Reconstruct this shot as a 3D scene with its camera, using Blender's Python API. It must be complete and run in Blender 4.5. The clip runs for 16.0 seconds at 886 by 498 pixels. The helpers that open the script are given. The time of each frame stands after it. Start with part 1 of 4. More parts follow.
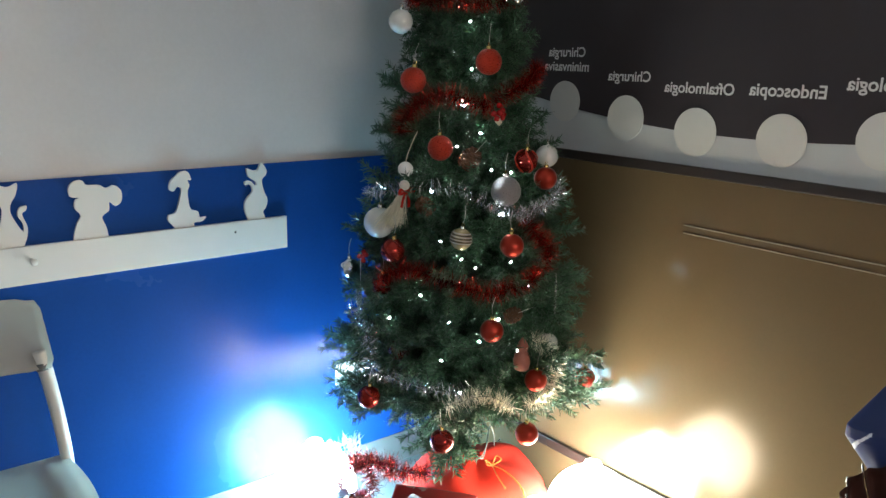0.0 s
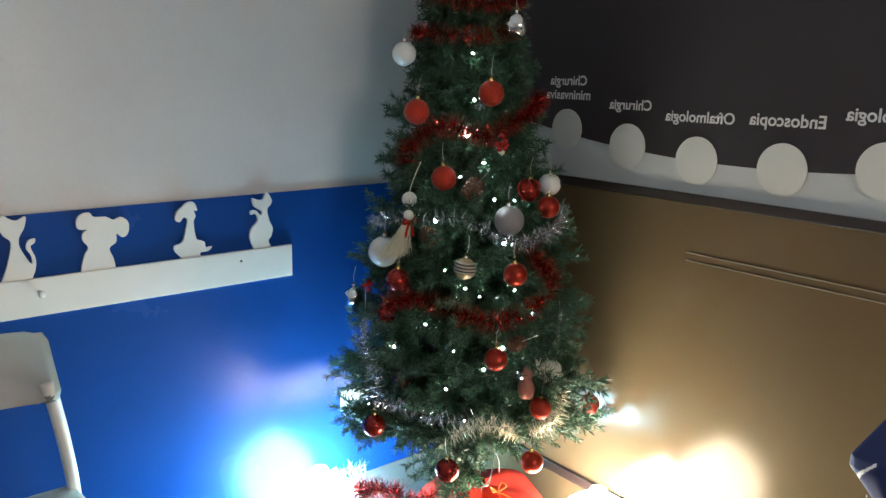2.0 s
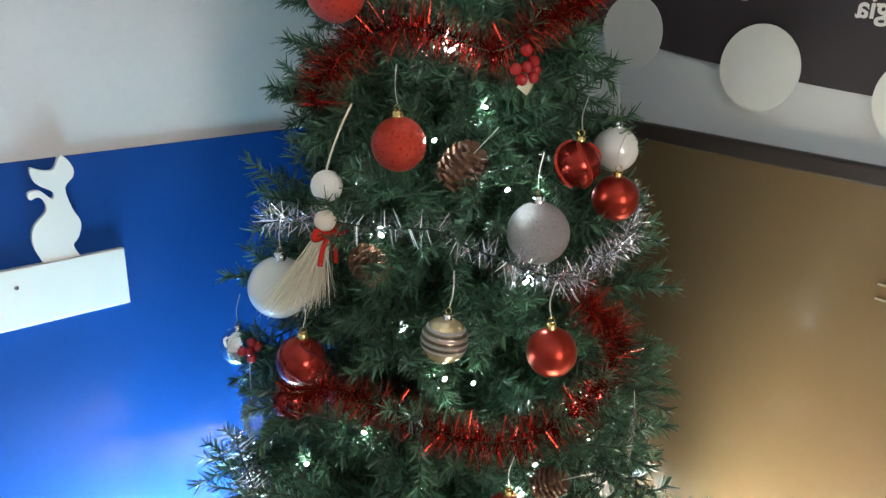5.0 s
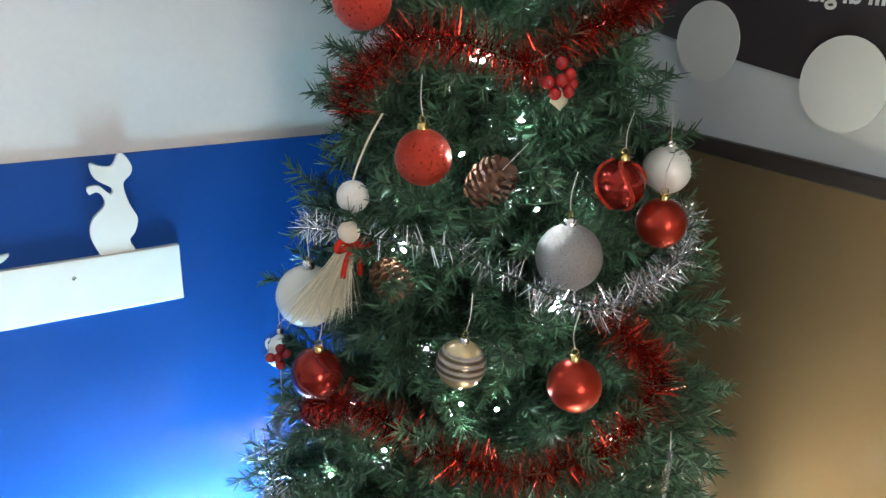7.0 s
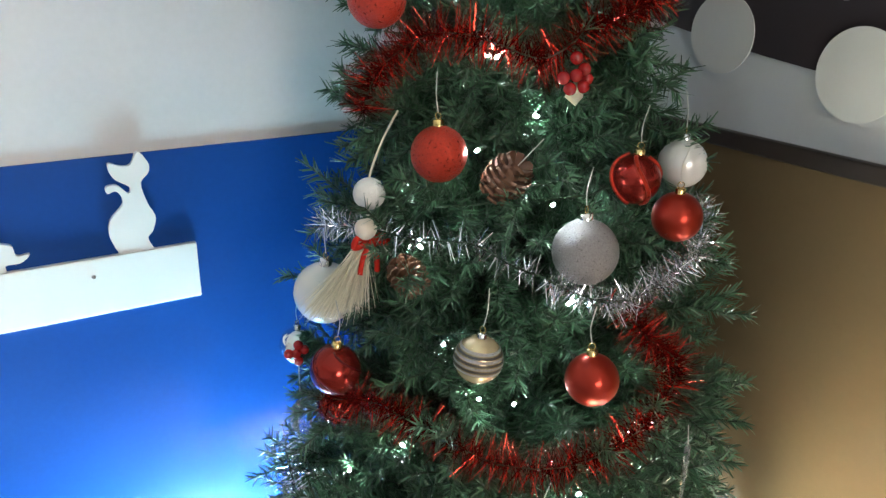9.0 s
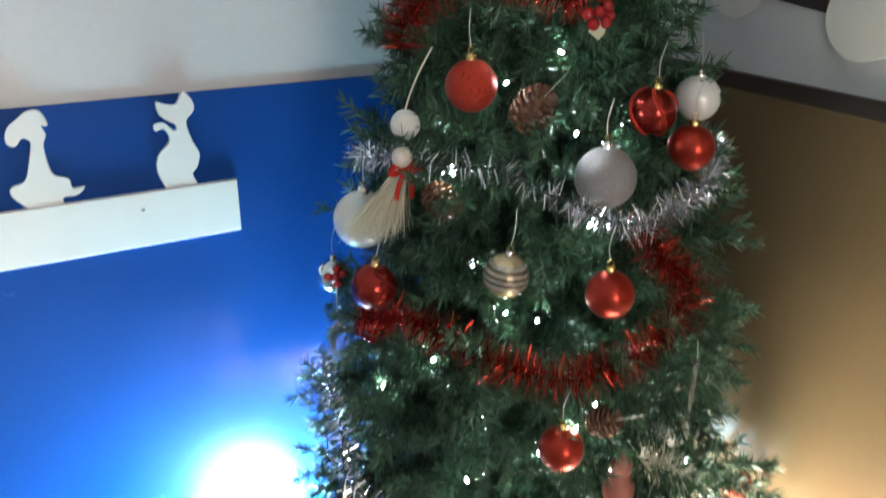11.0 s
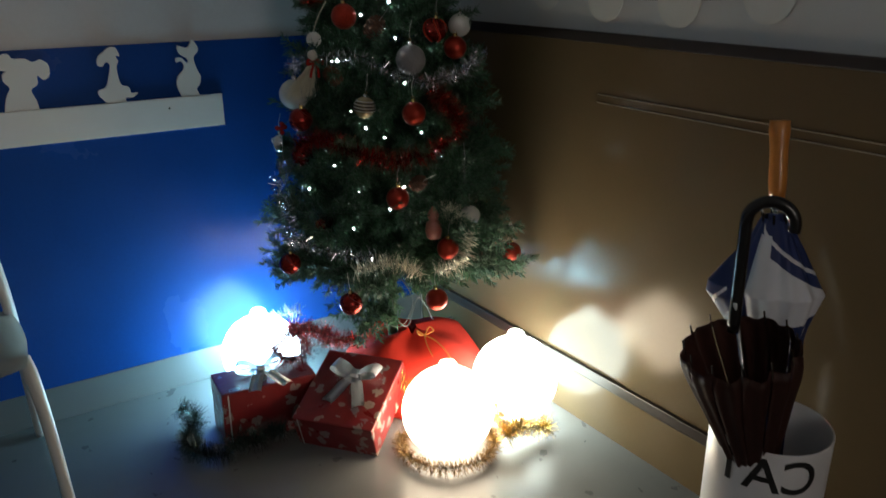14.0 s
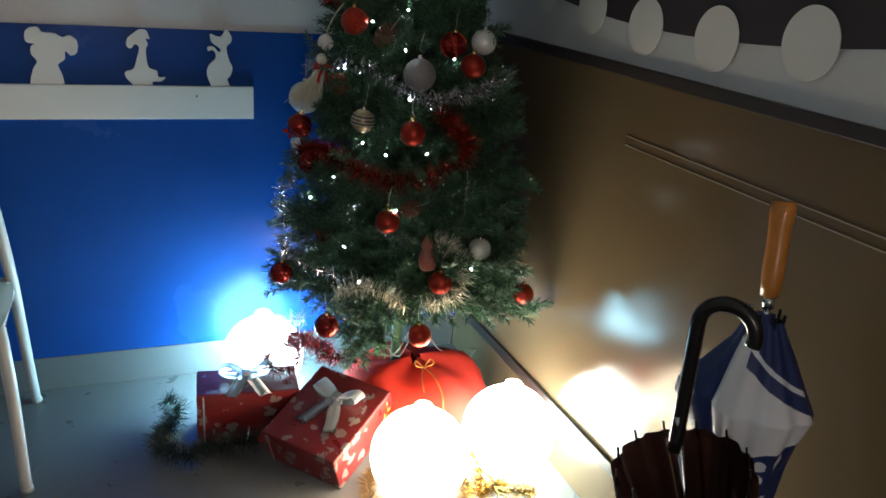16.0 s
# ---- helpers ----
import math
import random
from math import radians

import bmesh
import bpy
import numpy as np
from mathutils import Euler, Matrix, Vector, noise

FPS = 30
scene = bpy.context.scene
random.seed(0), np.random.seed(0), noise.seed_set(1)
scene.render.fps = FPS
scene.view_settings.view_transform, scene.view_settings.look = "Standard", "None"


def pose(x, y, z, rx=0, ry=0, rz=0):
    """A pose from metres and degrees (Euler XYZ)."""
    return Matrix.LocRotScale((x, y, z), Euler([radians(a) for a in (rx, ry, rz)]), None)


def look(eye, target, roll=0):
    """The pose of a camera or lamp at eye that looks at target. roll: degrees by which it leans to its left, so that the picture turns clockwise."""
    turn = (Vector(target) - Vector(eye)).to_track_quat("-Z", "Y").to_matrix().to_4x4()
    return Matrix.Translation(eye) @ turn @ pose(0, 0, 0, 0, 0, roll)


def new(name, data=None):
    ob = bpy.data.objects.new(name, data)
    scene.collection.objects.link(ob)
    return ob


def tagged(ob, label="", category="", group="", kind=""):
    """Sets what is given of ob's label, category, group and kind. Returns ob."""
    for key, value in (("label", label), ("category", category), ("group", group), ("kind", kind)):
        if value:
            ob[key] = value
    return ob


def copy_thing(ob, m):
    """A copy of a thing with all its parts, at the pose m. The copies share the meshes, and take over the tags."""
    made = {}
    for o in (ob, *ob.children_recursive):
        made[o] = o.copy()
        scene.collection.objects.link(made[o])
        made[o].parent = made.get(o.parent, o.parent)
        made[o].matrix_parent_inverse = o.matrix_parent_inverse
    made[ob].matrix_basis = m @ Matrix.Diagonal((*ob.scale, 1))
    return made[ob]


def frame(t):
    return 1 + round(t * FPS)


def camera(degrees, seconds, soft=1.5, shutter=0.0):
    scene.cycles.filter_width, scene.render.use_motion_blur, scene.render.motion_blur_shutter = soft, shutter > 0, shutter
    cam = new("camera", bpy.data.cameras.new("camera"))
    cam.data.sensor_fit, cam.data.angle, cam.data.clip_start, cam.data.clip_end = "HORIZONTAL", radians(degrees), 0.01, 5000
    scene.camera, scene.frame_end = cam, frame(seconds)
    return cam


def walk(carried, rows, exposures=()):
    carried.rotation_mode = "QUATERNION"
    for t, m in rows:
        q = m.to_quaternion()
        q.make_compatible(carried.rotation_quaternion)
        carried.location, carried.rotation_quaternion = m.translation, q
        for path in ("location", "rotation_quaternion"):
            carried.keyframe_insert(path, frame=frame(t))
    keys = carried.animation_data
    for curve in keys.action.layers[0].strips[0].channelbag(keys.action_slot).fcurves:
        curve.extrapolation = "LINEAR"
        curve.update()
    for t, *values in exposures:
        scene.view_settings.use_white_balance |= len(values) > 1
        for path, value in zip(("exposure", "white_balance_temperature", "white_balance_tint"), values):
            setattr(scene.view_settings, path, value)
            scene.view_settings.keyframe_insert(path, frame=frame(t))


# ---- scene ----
cam = camera(58.5, 16.0, soft=1.4, shutter=0.3)
PATH = [
    (0, (-2.046, -2.347, 1.588), (-0.819, -0.841, 1.115), 1.3),
    (0.5, (-2.055, -2.346, 1.619), (-0.827, -0.842, 1.14), 1.1),
    (1, (-2.064, -2.347, 1.627), (-0.829, -0.836, 1.192), 1.2),
    (1.5, (-2.059, -2.353, 1.62), (-0.828, -0.83, 1.218), 1.1),
    (2, (-2.053, -2.352, 1.629), (-0.827, -0.832, 1.195), 0.9),
    (2.5, (-2.035, -2.341, 1.592), (-0.809, -0.839, 1.098), 1.1),
    (3, (-1.95, -2.102, 1.554), (-0.786, -0.627, 0.868), 3.5),
    (3.5, (-1.778, -1.75, 1.535), (-0.57, -0.338, 0.795), 1.5),
    (4, (-1.546, -1.551, 1.545), (-0.283, -0.163, 0.854), 1.1),
    (4.2, (-1.454, -1.468, 1.549), (-0.188, -0.071, 0.882), 1.2),
    (6.3, (-1.175, -1.397, 1.559), (-0.052, 0.106, 0.867), 2.1),
    (6.5, (-1.153, -1.435, 1.561), (-0.055, 0.093, 0.88), 2.4),
    (7, (-1.135, -1.44, 1.569), (-0.137, 0.152, 0.883), 1.6),
    (7.5, (-1.14, -1.438, 1.57), (-0.165, 0.164, 0.875), 1.0),
    (8, (-1.139, -1.439, 1.57), (-0.159, 0.161, 0.875), 1.1),
    (8.5, (-1.139, -1.438, 1.57), (-0.162, 0.163, 0.876), 1.1),
    (8.7, (-1.14, -1.439, 1.574), (-0.165, 0.161, 0.875), 0.9),
    (10.8, (-1.168, -1.474, 1.553), (-0.226, 0.15, 0.862), 0.7),
    (11, (-1.216, -1.519, 1.552), (-0.292, 0.074, 0.771), 0.7),
    (11.5, (-1.478, -1.683, 1.528), (-0.427, -0.195, 0.701), 2.9),
    (12, (-1.6, -1.876, 1.57), (-0.503, -0.367, 0.849), 3.0),
    (12.5, (-1.664, -2.189, 1.552), (-0.561, -0.67, 0.862), 3.6),
    (13, (-1.75, -2.422, 1.589), (-0.608, -0.886, 1.009), 4.3),
    (13.2, (-1.811, -2.468, 1.578), (-0.664, -0.925, 1.027), 3.7),
    (13.5, (-1.834, -2.565, 1.512), (-0.706, -1.02, 0.928), 2.9),
    (14, (-1.724, -2.706, 1.473), (-0.670, -1.146, 0.798), -0.1),
    (14.2, (-1.691, -2.735, 1.455), (-0.667, -1.175, 0.734), -0.7),
    (14.5, (-1.603, -2.697, 1.409), (-0.665, -1.1, 0.656), -1.9),
    (15, (-1.438, -2.636, 1.441), (-0.492, -1.051, 0.672), -0.4),
    (15.5, (-1.254, -2.701, 1.465), (-0.408, -1.032, 0.758), 5.2),
    (16, (-1.236, -2.712, 1.516), (-0.501, -0.986, 0.823), 4.5),
]
EXPOSURES = [(0, 1.5), (2.5, 1.55), (3.0, 1.75), (3.5, 1.2), (4.2, 2.1), (6.3, 2.5), (8.7, 2.5), (10.8, 2.35), (11.5, 1.55), (12, 1.4), (12.6, 0.95), (13.2, 1.0), (14, -0.25), (15, -0.45), (16, 0.4)]
walk(cam, [(t, look(eye, target, roll)) for t, eye, target, roll in PATH], EXPOSURES)

# ---- light of the closed room ----
world = bpy.data.worlds.new("room_dark")
world.use_nodes = True
world.node_tree.nodes["Background"].inputs[0].default_value = (0.01, 0.012, 0.016, 1)
world.node_tree.nodes["Background"].inputs[1].default_value = 0.2
scene.world = world
GLOBE_COOL, GLOBE_WARM, GLOBE_PALE = 36.0, 16.0, 21.0   # glow of the three globes
FILL_PANE_GLOW = 4.9                                         # unseen pane added as fill light behind the walker
LED_GLOW = 105.0


# ---- materials ----
def mat(name, base, rough=0.5, metal=0.0, vary=0.12, scale=6.0, bump=0.05, fine=120.0, rough_vary=0.08, spec=0.5,
        island=0.0, each=0.0, coat=0.0, glow=0.0, glow_color=None, trans=0.0, sub=0.0):
    m = bpy.data.materials.new(name)
    m.use_nodes = True
    nt = m.node_tree
    nd, ln = nt.nodes, nt.links
    b = nd["Principled BSDF"]
    co = nd.new("ShaderNodeTexCoord")
    n1 = nd.new("ShaderNodeTexNoise")
    n1.inputs["Scale"].default_value, n1.inputs["Detail"].default_value = scale, 5
    n2 = nd.new("ShaderNodeTexNoise")
    n2.inputs["Scale"].default_value, n2.inputs["Detail"].default_value = fine, 3
    ln.new(co.outputs["Object"], n1.inputs["Vector"])
    ln.new(co.outputs["Object"], n2.inputs["Vector"])
    # value factor: 1 +- vary by the broad grain and a third of it by the fine grain
    ma = nd.new("ShaderNodeMath"); ma.operation = "MULTIPLY_ADD"
    ma.inputs[1].default_value, ma.inputs[2].default_value = 2 * vary, 1 - vary
    ln.new(n1.outputs["Fac"], ma.inputs[0])
    mb = nd.new("ShaderNodeMath"); mb.operation = "MULTIPLY_ADD"
    mb.inputs[1].default_value = 0.6 * vary
    ln.new(n2.outputs["Fac"], mb.inputs[0])
    ln.new(ma.outputs[0], mb.inputs[2])
    last = mb.outputs[0]
    for amount, kind, out in ((island, "ShaderNodeNewGeometry", "Random Per Island"), (each, "ShaderNodeObjectInfo", "Random")):
        if amount:
            g = nd.new(kind)
            mc = nd.new("ShaderNodeMath"); mc.operation = "MULTIPLY_ADD"
            mc.inputs[1].default_value, mc.inputs[2].default_value = 2 * amount, 1 - amount
            ln.new(g.outputs[out], mc.inputs[0])
            md = nd.new("ShaderNodeMath"); md.operation = "MULTIPLY"
            ln.new(mc.outputs[0], md.inputs[0])
            ln.new(last, md.inputs[1])
            last = md.outputs[0]
    mix = nd.new("ShaderNodeVectorMath"); mix.operation = "SCALE"
    mix.inputs[0].default_value = base
    ln.new(last, mix.inputs["Scale"])
    ln.new(mix.outputs[0], b.inputs["Base Color"])
    mr = nd.new("ShaderNodeMath"); mr.operation = "MULTIPLY_ADD"
    mr.inputs[1].default_value, mr.inputs[2].default_value = 2 * rough_vary, max(0.02, rough - rough_vary)
    ln.new(n1.outputs["Fac"], mr.inputs[0])
    ln.new(mr.outputs[0], b.inputs["Roughness"])
    b.inputs["Metallic"].default_value = metal
    b.inputs["Specular IOR Level"].default_value = spec
    b.inputs["Coat Weight"].default_value = coat
    b.inputs["Coat Roughness"].default_value = 0.12
    b.inputs["Transmission Weight"].default_value = trans
    b.inputs["Subsurface Weight"].default_value = sub
    if bump:
        bp = nd.new("ShaderNodeBump")
        bp.inputs["Strength"].default_value, bp.inputs["Distance"].default_value = bump, 0.002
        ln.new(n2.outputs["Fac"], bp.inputs["Height"])
        ln.new(bp.outputs[0], b.inputs["Normal"])
    if glow:
        b.inputs["Emission Color"].default_value = (*(glow_color or base), 1)
        b.inputs["Emission Strength"].default_value = glow
    return m


M = {
    "white_wall": mat("white_wall_paint", (0.62, 0.62, 0.63), 0.36, vary=0.15, scale=2.6, bump=0.12, fine=90),
    "blue_wall": mat("blue_wall_paint", (0.008, 0.054, 0.245), 0.26, vary=0.24, scale=2.6, bump=0.08, fine=90, rough_vary=0.05, spec=0.21),
    "taupe": mat("taupe_wall_panel", (0.112, 0.081, 0.045), 0.175, vary=0.14, scale=3, bump=0.04, fine=110, rough_vary=0.03, spec=0.32),
    # pale tone stands in for light caught along two thin edges
    "edge_highlight": mat("pale_edge_highlight", (0.34, 0.29, 0.22), 0.3, metal=0.4, vary=0.1, bump=0),
    "dark_rail": mat("dark_brown_rail", (0.028, 0.022, 0.02), 0.35, vary=0.15),
    "mural": mat("dark_mural_vinyl", (0.027, 0.022, 0.026), 0.42, vary=0.2, scale=3, bump=0.06),
    "band": mat("pale_mural_vinyl", (0.50, 0.54, 0.56), 0.38, vary=0.06),
    "disc": mat("cream_mural_vinyl", (0.55, 0.57, 0.555), 0.38, vary=0.05),
    "letter": mat("pale_grey_lettering", (0.62, 0.63, 0.63), 0.4, vary=0.04, bump=0),
    "floor": mat("grey_vinyl_floor", (0.145, 0.151, 0.155), 0.30, vary=0.10, scale=14, bump=0.10, fine=300),
    "skirt": mat("grey_vinyl_skirting", (0.14, 0.147, 0.15), 0.35, vary=0.08),
    "ceiling": mat("white_ceiling_paint", (0.7, 0.7, 0.7), 0.7, vary=0.05),
    "rack": mat("white_lacquered_board", (0.78, 0.77, 0.74), 0.38, vary=0.04, scale=10, bump=0.05),
    "plastic": mat("white_chair_plastic", (0.62, 0.60, 0.55), 0.35, vary=0.05, scale=12, bump=0.06, fine=400),
    "enamel": mat("white_enamelled_tube", (0.66, 0.65, 0.62), 0.3, vary=0.05),
    "needle": mat("green_pvc_needle", (0.045, 0.106, 0.056), 0.36, vary=0.25, scale=9, bump=0, island=0.6, each=0.25),
    "wire": mat("green_wire", (0.02, 0.045, 0.02), 0.5, vary=0.2),
    "red_matte": mat("red_matte_bauble", (0.38, 0.034, 0.018), 0.32, metal=0.75, vary=0.05, bump=0.02, fine=300),
    "red_gloss": mat("red_shiny_bauble", (0.30, 0.026, 0.018), 0.18, metal=0.75, vary=0.06, bump=0.02),
    "red_glitter": mat("red_glitter_bauble", (0.44, 0.036, 0.016), 0.33, metal=0.6, vary=0.5, scale=260, bump=0.9, fine=700, rough_vary=0.2),
    "dark_red": mat("dark_red_band", (0.10, 0.004, 0.006), 0.3, metal=0.4, vary=0.1),
    "silver_glitter": mat("silver_glitter_bauble", (0.32, 0.305, 0.305), 0.36, metal=0.6, vary=0.55, scale=420, bump=1.0, fine=900, rough_vary=0.25),
    "silver": mat("silver_mirror_bauble", (0.78, 0.77, 0.75), 0.12, metal=1.0, vary=0.04, bump=0.02),
    "pearl": mat("pearl_white_bauble", (0.74, 0.74, 0.70), 0.24, metal=0.15, vary=0.05, bump=0.02),
    "champagne": mat("champagne_stripe_bauble", (0.62, 0.50, 0.30), 0.25, metal=0.6, vary=0.12, scale=60, bump=0.25),
    "gold": mat("gold_cap", (0.75, 0.55, 0.22), 0.25, metal=1.0, vary=0.08),
    "thread": mat("silver_thread", (0.55, 0.55, 0.52), 0.4, metal=0.4, vary=0.1),
    "foil_red": mat("red_foil_tinsel", (0.33, 0.024, 0.014), 0.22, metal=0.85, vary=0.2, bump=0, island=0.6),
    "foil_silver": mat("silver_foil_tinsel", (0.72, 0.73, 0.78), 0.16, metal=0.95, vary=0.1, bump=0, island=0.4),
    "foil_gold": mat("gold_foil_tinsel", (0.62, 0.46, 0.16), 0.2, metal=0.9, vary=0.15, bump=0, island=0.4),
    "foil_champagne": mat("champagne_foil_tinsel", (0.84, 0.79, 0.64), 0.32, metal=0.5, vary=0.1, bump=0, island=0.35),
    "foil_bronze": mat("bronze_foil_tinsel", (0.17, 0.105, 0.04), 0.35, metal=0.6, vary=0.2, bump=0, island=0.6),
    "foil_dark": mat("dark_green_foil_tinsel", (0.085, 0.115, 0.105), 0.25, metal=0.7, vary=0.2, bump=0, island=0.6),
    "felt_red": mat("red_felt", (0.55, 0.03, 0.018), 0.85, vary=0.15, scale=14, bump=0.5, fine=500, spec=0.2),
    "ribbon_gold": mat("gold_ribbon", (0.44, 0.14, 0.025), 0.35, metal=0.3, vary=0.1),
    "ribbon_silver": mat("silver_ribbon", (0.62, 0.64, 0.67), 0.3, metal=0.55, vary=0.08),
    "cone": mat("brown_pine_cone", (0.115, 0.052, 0.026), 0.65, vary=0.3, scale=60, bump=0.4, island=0.25),
    "bead": mat("cream_wooden_bead", (0.74, 0.66, 0.55), 0.6, vary=0.08, scale=40),
    "pom": mat("white_felt_ball", (0.80, 0.78, 0.74), 0.9, vary=0.08, scale=50, bump=0.8, fine=400, spec=0.2),
    "tassel": mat("cream_tassel_thread", (0.72, 0.67, 0.52), 0.6, vary=0.1, island=0.2, bump=0),
    "berry": mat("red_lacquered_berry", (0.34, 0.016, 0.016), 0.15, vary=0.06, bump=0),
    "figure": mat("painted_figure", (0.36, 0.12, 0.09), 0.4, vary=0.3, scale=45),
    "globe_cool": mat("opal_globe_cool", (0.8, 0.85, 0.9), 0.3, vary=0.02, bump=0, glow=GLOBE_COOL, glow_color=(0.40, 0.82, 1.0)),
    "globe_warm": mat("opal_globe_warm", (0.9, 0.85, 0.75), 0.3, vary=0.02, bump=0, glow=GLOBE_WARM, glow_color=(1.0, 0.81, 0.58)),
    "globe_pale": mat("opal_globe_pale", (0.88, 0.9, 0.8), 0.3, vary=0.02, bump=0, glow=GLOBE_PALE, glow_color=(0.88, 1.0, 0.91)),
    "led": mat("led_glow", (0.8, 0.9, 0.95), 0.3, vary=0.0, bump=0, glow=LED_GLOW, glow_color=(0.84, 0.95, 1.0)),
    # glowing fill surface, added out of view
    "fill_pane_glow": mat("added_fill_pane", (0.9, 0.9, 0.9), 0.5, vary=0.0, bump=0, glow=FILL_PANE_GLOW, glow_color=(1.0, 0.87, 0.79)),
    "navy": mat("navy_umbrella_nylon", (0.012, 0.026, 0.11), 0.5, vary=0.15, scale=20, bump=0.2, fine=600),
    "nylon_white": mat("white_umbrella_nylon", (0.66, 0.68, 0.72), 0.5, vary=0.08, scale=20, bump=0.2, fine=600),
    "maroon": mat("maroon_umbrella_nylon", (0.062, 0.022, 0.016), 0.55, vary=0.25, scale=25, bump=0.2, fine=600),
    "black": mat("black_plastic", (0.012, 0.011, 0.011), 0.22, vary=0.1),
    "wood": mat("orange_lacquered_wood", (0.50, 0.19, 0.035), 0.3, vary=0.22, scale=30, bump=0.05, coat=0.4),
    "steel": mat("steel_shaft", (0.6, 0.6, 0.6), 0.2, metal=1.0, vary=0.05),
    "stand": mat("white_metal_stand", (0.70, 0.70, 0.70), 0.32, vary=0.05, scale=10),
    "black_paint": mat("black_lettering", (0.015, 0.015, 0.015), 0.4, vary=0.05, bump=0),
    "clear": mat("clear_acrylic", (0.92, 0.94, 0.95), 0.06, vary=0.0, bump=0, trans=0.9),
}


def paper():
    """Red gift wrap with scattered white, grey and cream blotches printed on it."""
    m = mat("printed_red_gift_wrap", (0.18, 0.016, 0.018), 0.3, vary=0.2, scale=20, bump=0.12, fine=60)
    nt = m.node_tree
    nd, ln = nt.nodes, nt.links
    b = nd["Principled BSDF"]
    old = b.inputs["Base Color"].links[0].from_socket
    co = nd.new("ShaderNodeTexCoord")
    v = nd.new("ShaderNodeTexVoronoi")
    v.inputs["Scale"].default_value, v.inputs["Randomness"].default_value = 22, 1.0
    wob = nd.new("ShaderNodeTexNoise")
    wob.inputs["Scale"].default_value = 40
    ln.new(co.outputs["Object"], wob.inputs["Vector"])
    add = nd.new("ShaderNodeVectorMath"); add.operation = "MULTIPLY_ADD"
    add.inputs[1].default_value = (0.05, 0.05, 0.05)
    ln.new(wob.outputs["Color"], add.inputs[0]); ln.new(co.outputs["Object"], add.inputs[2])
    ln.new(add.outputs[0], v.inputs["Vector"])
    near = nd.new("ShaderNodeMath"); near.operation = "LESS_THAN"; near.inputs[1].default_value = 0.36
    ln.new(v.outputs["Distance"], near.inputs[0])
    sep = nd.new("ShaderNodeSeparateColor")
    ln.new(v.outputs["Color"], sep.inputs[0])
    some = nd.new("ShaderNodeMath"); some.operation = "GREATER_THAN"; some.inputs[1].default_value = 0.45
    ln.new(sep.outputs[0], some.inputs[0])
    both = nd.new("ShaderNodeMath"); both.operation = "MULTIPLY"
    ln.new(near.outputs[0], both.inputs[0]); ln.new(some.outputs[0], both.inputs[1])
    ramp = nd.new("ShaderNodeValToRGB")
    ramp.color_ramp.elements[0].color, ramp.color_ramp.elements[1].color = (0.20, 0.17, 0.19, 1), (0.31, 0.24, 0.20, 1)
    ln.new(sep.outputs[1], ramp.inputs[0])
    mx = nd.new("ShaderNodeMix"); mx.data_type = "RGBA"
    ln.new(both.outputs[0], mx.inputs["Factor"]); ln.new(old, mx.inputs["A"]); ln.new(ramp.outputs[0], mx.inputs["B"])
    ln.new(mx.outputs["Result"], b.inputs["Base Color"])
    return m


M["wrap"] = paper()


# ---- mesh helpers ----
def link(name, me, material, parent=None, label="", m=None):
    ob = new(name, me)
    if material and not me.materials:
        me.materials.append(material)
    if parent is not None:
        ob.parent = parent
    if m is not None:
        ob.matrix_basis = m
    if label:
        ob["label"] = label
    return ob


def mesh_of(name, bm, smooth=False):
    me = bpy.data.meshes.new(name)
    bmesh.ops.recalc_face_normals(bm, faces=bm.faces)
    bm.to_mesh(me)
    bm.free()
    if smooth:
        me.polygons.foreach_set("use_smooth", [True] * len(me.polygons))
    return me


def part(name, bm, material, parent=None, label="", smooth=False, m=None):
    return link(name, mesh_of(name, bm, smooth), material, parent, label, m)


def thing(name, at=(0, 0, 0), m=None):
    ob = new(name)
    ob.empty_display_size = 0.05
    ob.matrix_basis = m if m is not None else Matrix.Translation(at)
    return ob


def box(lo, hi, bevel=0.0, seg=2, bm=None):
    bm = bm or bmesh.new()
    lo, hi = Vector(lo), Vector(hi)
    g = bmesh.ops.create_cube(bm, size=1, matrix=Matrix.Translation((lo + hi) / 2) @ Matrix.Diagonal((*(hi - lo), 1)))
    if bevel:
        es = {e for v in g["verts"] for e in v.link_edges}
        bmesh.ops.bevel(bm, geom=list(es), offset=bevel, segments=seg, affect="EDGES", profile=0.6)
    return bm


def lathe(profile, steps=32, bm=None, m=Matrix()):
    """Turns (radius, height) pairs round z."""
    bm = bm or bmesh.new()
    rings = []
    for r, z in profile:
        if r < 1e-6:
            rings.append([bm.verts.new(m @ Vector((0, 0, z)))])
        else:
            rings.append([bm.verts.new(m @ Vector((r * math.cos(2 * math.pi * i / steps), r * math.sin(2 * math.pi * i / steps), z))) for i in range(steps)])
    for a, b in zip(rings, rings[1:]):
        for i in range(steps):
            j = (i + 1) % steps
            if len(a) == 1 and len(b) > 1:
                bm.faces.new((a[0], b[i], b[j]))
            elif len(b) == 1 and len(a) > 1:
                bm.faces.new((a[i], a[j], b[0]))
            elif len(a) > 1:
                bm.faces.new((a[i], a[j], b[j], b[i]))
    return bm


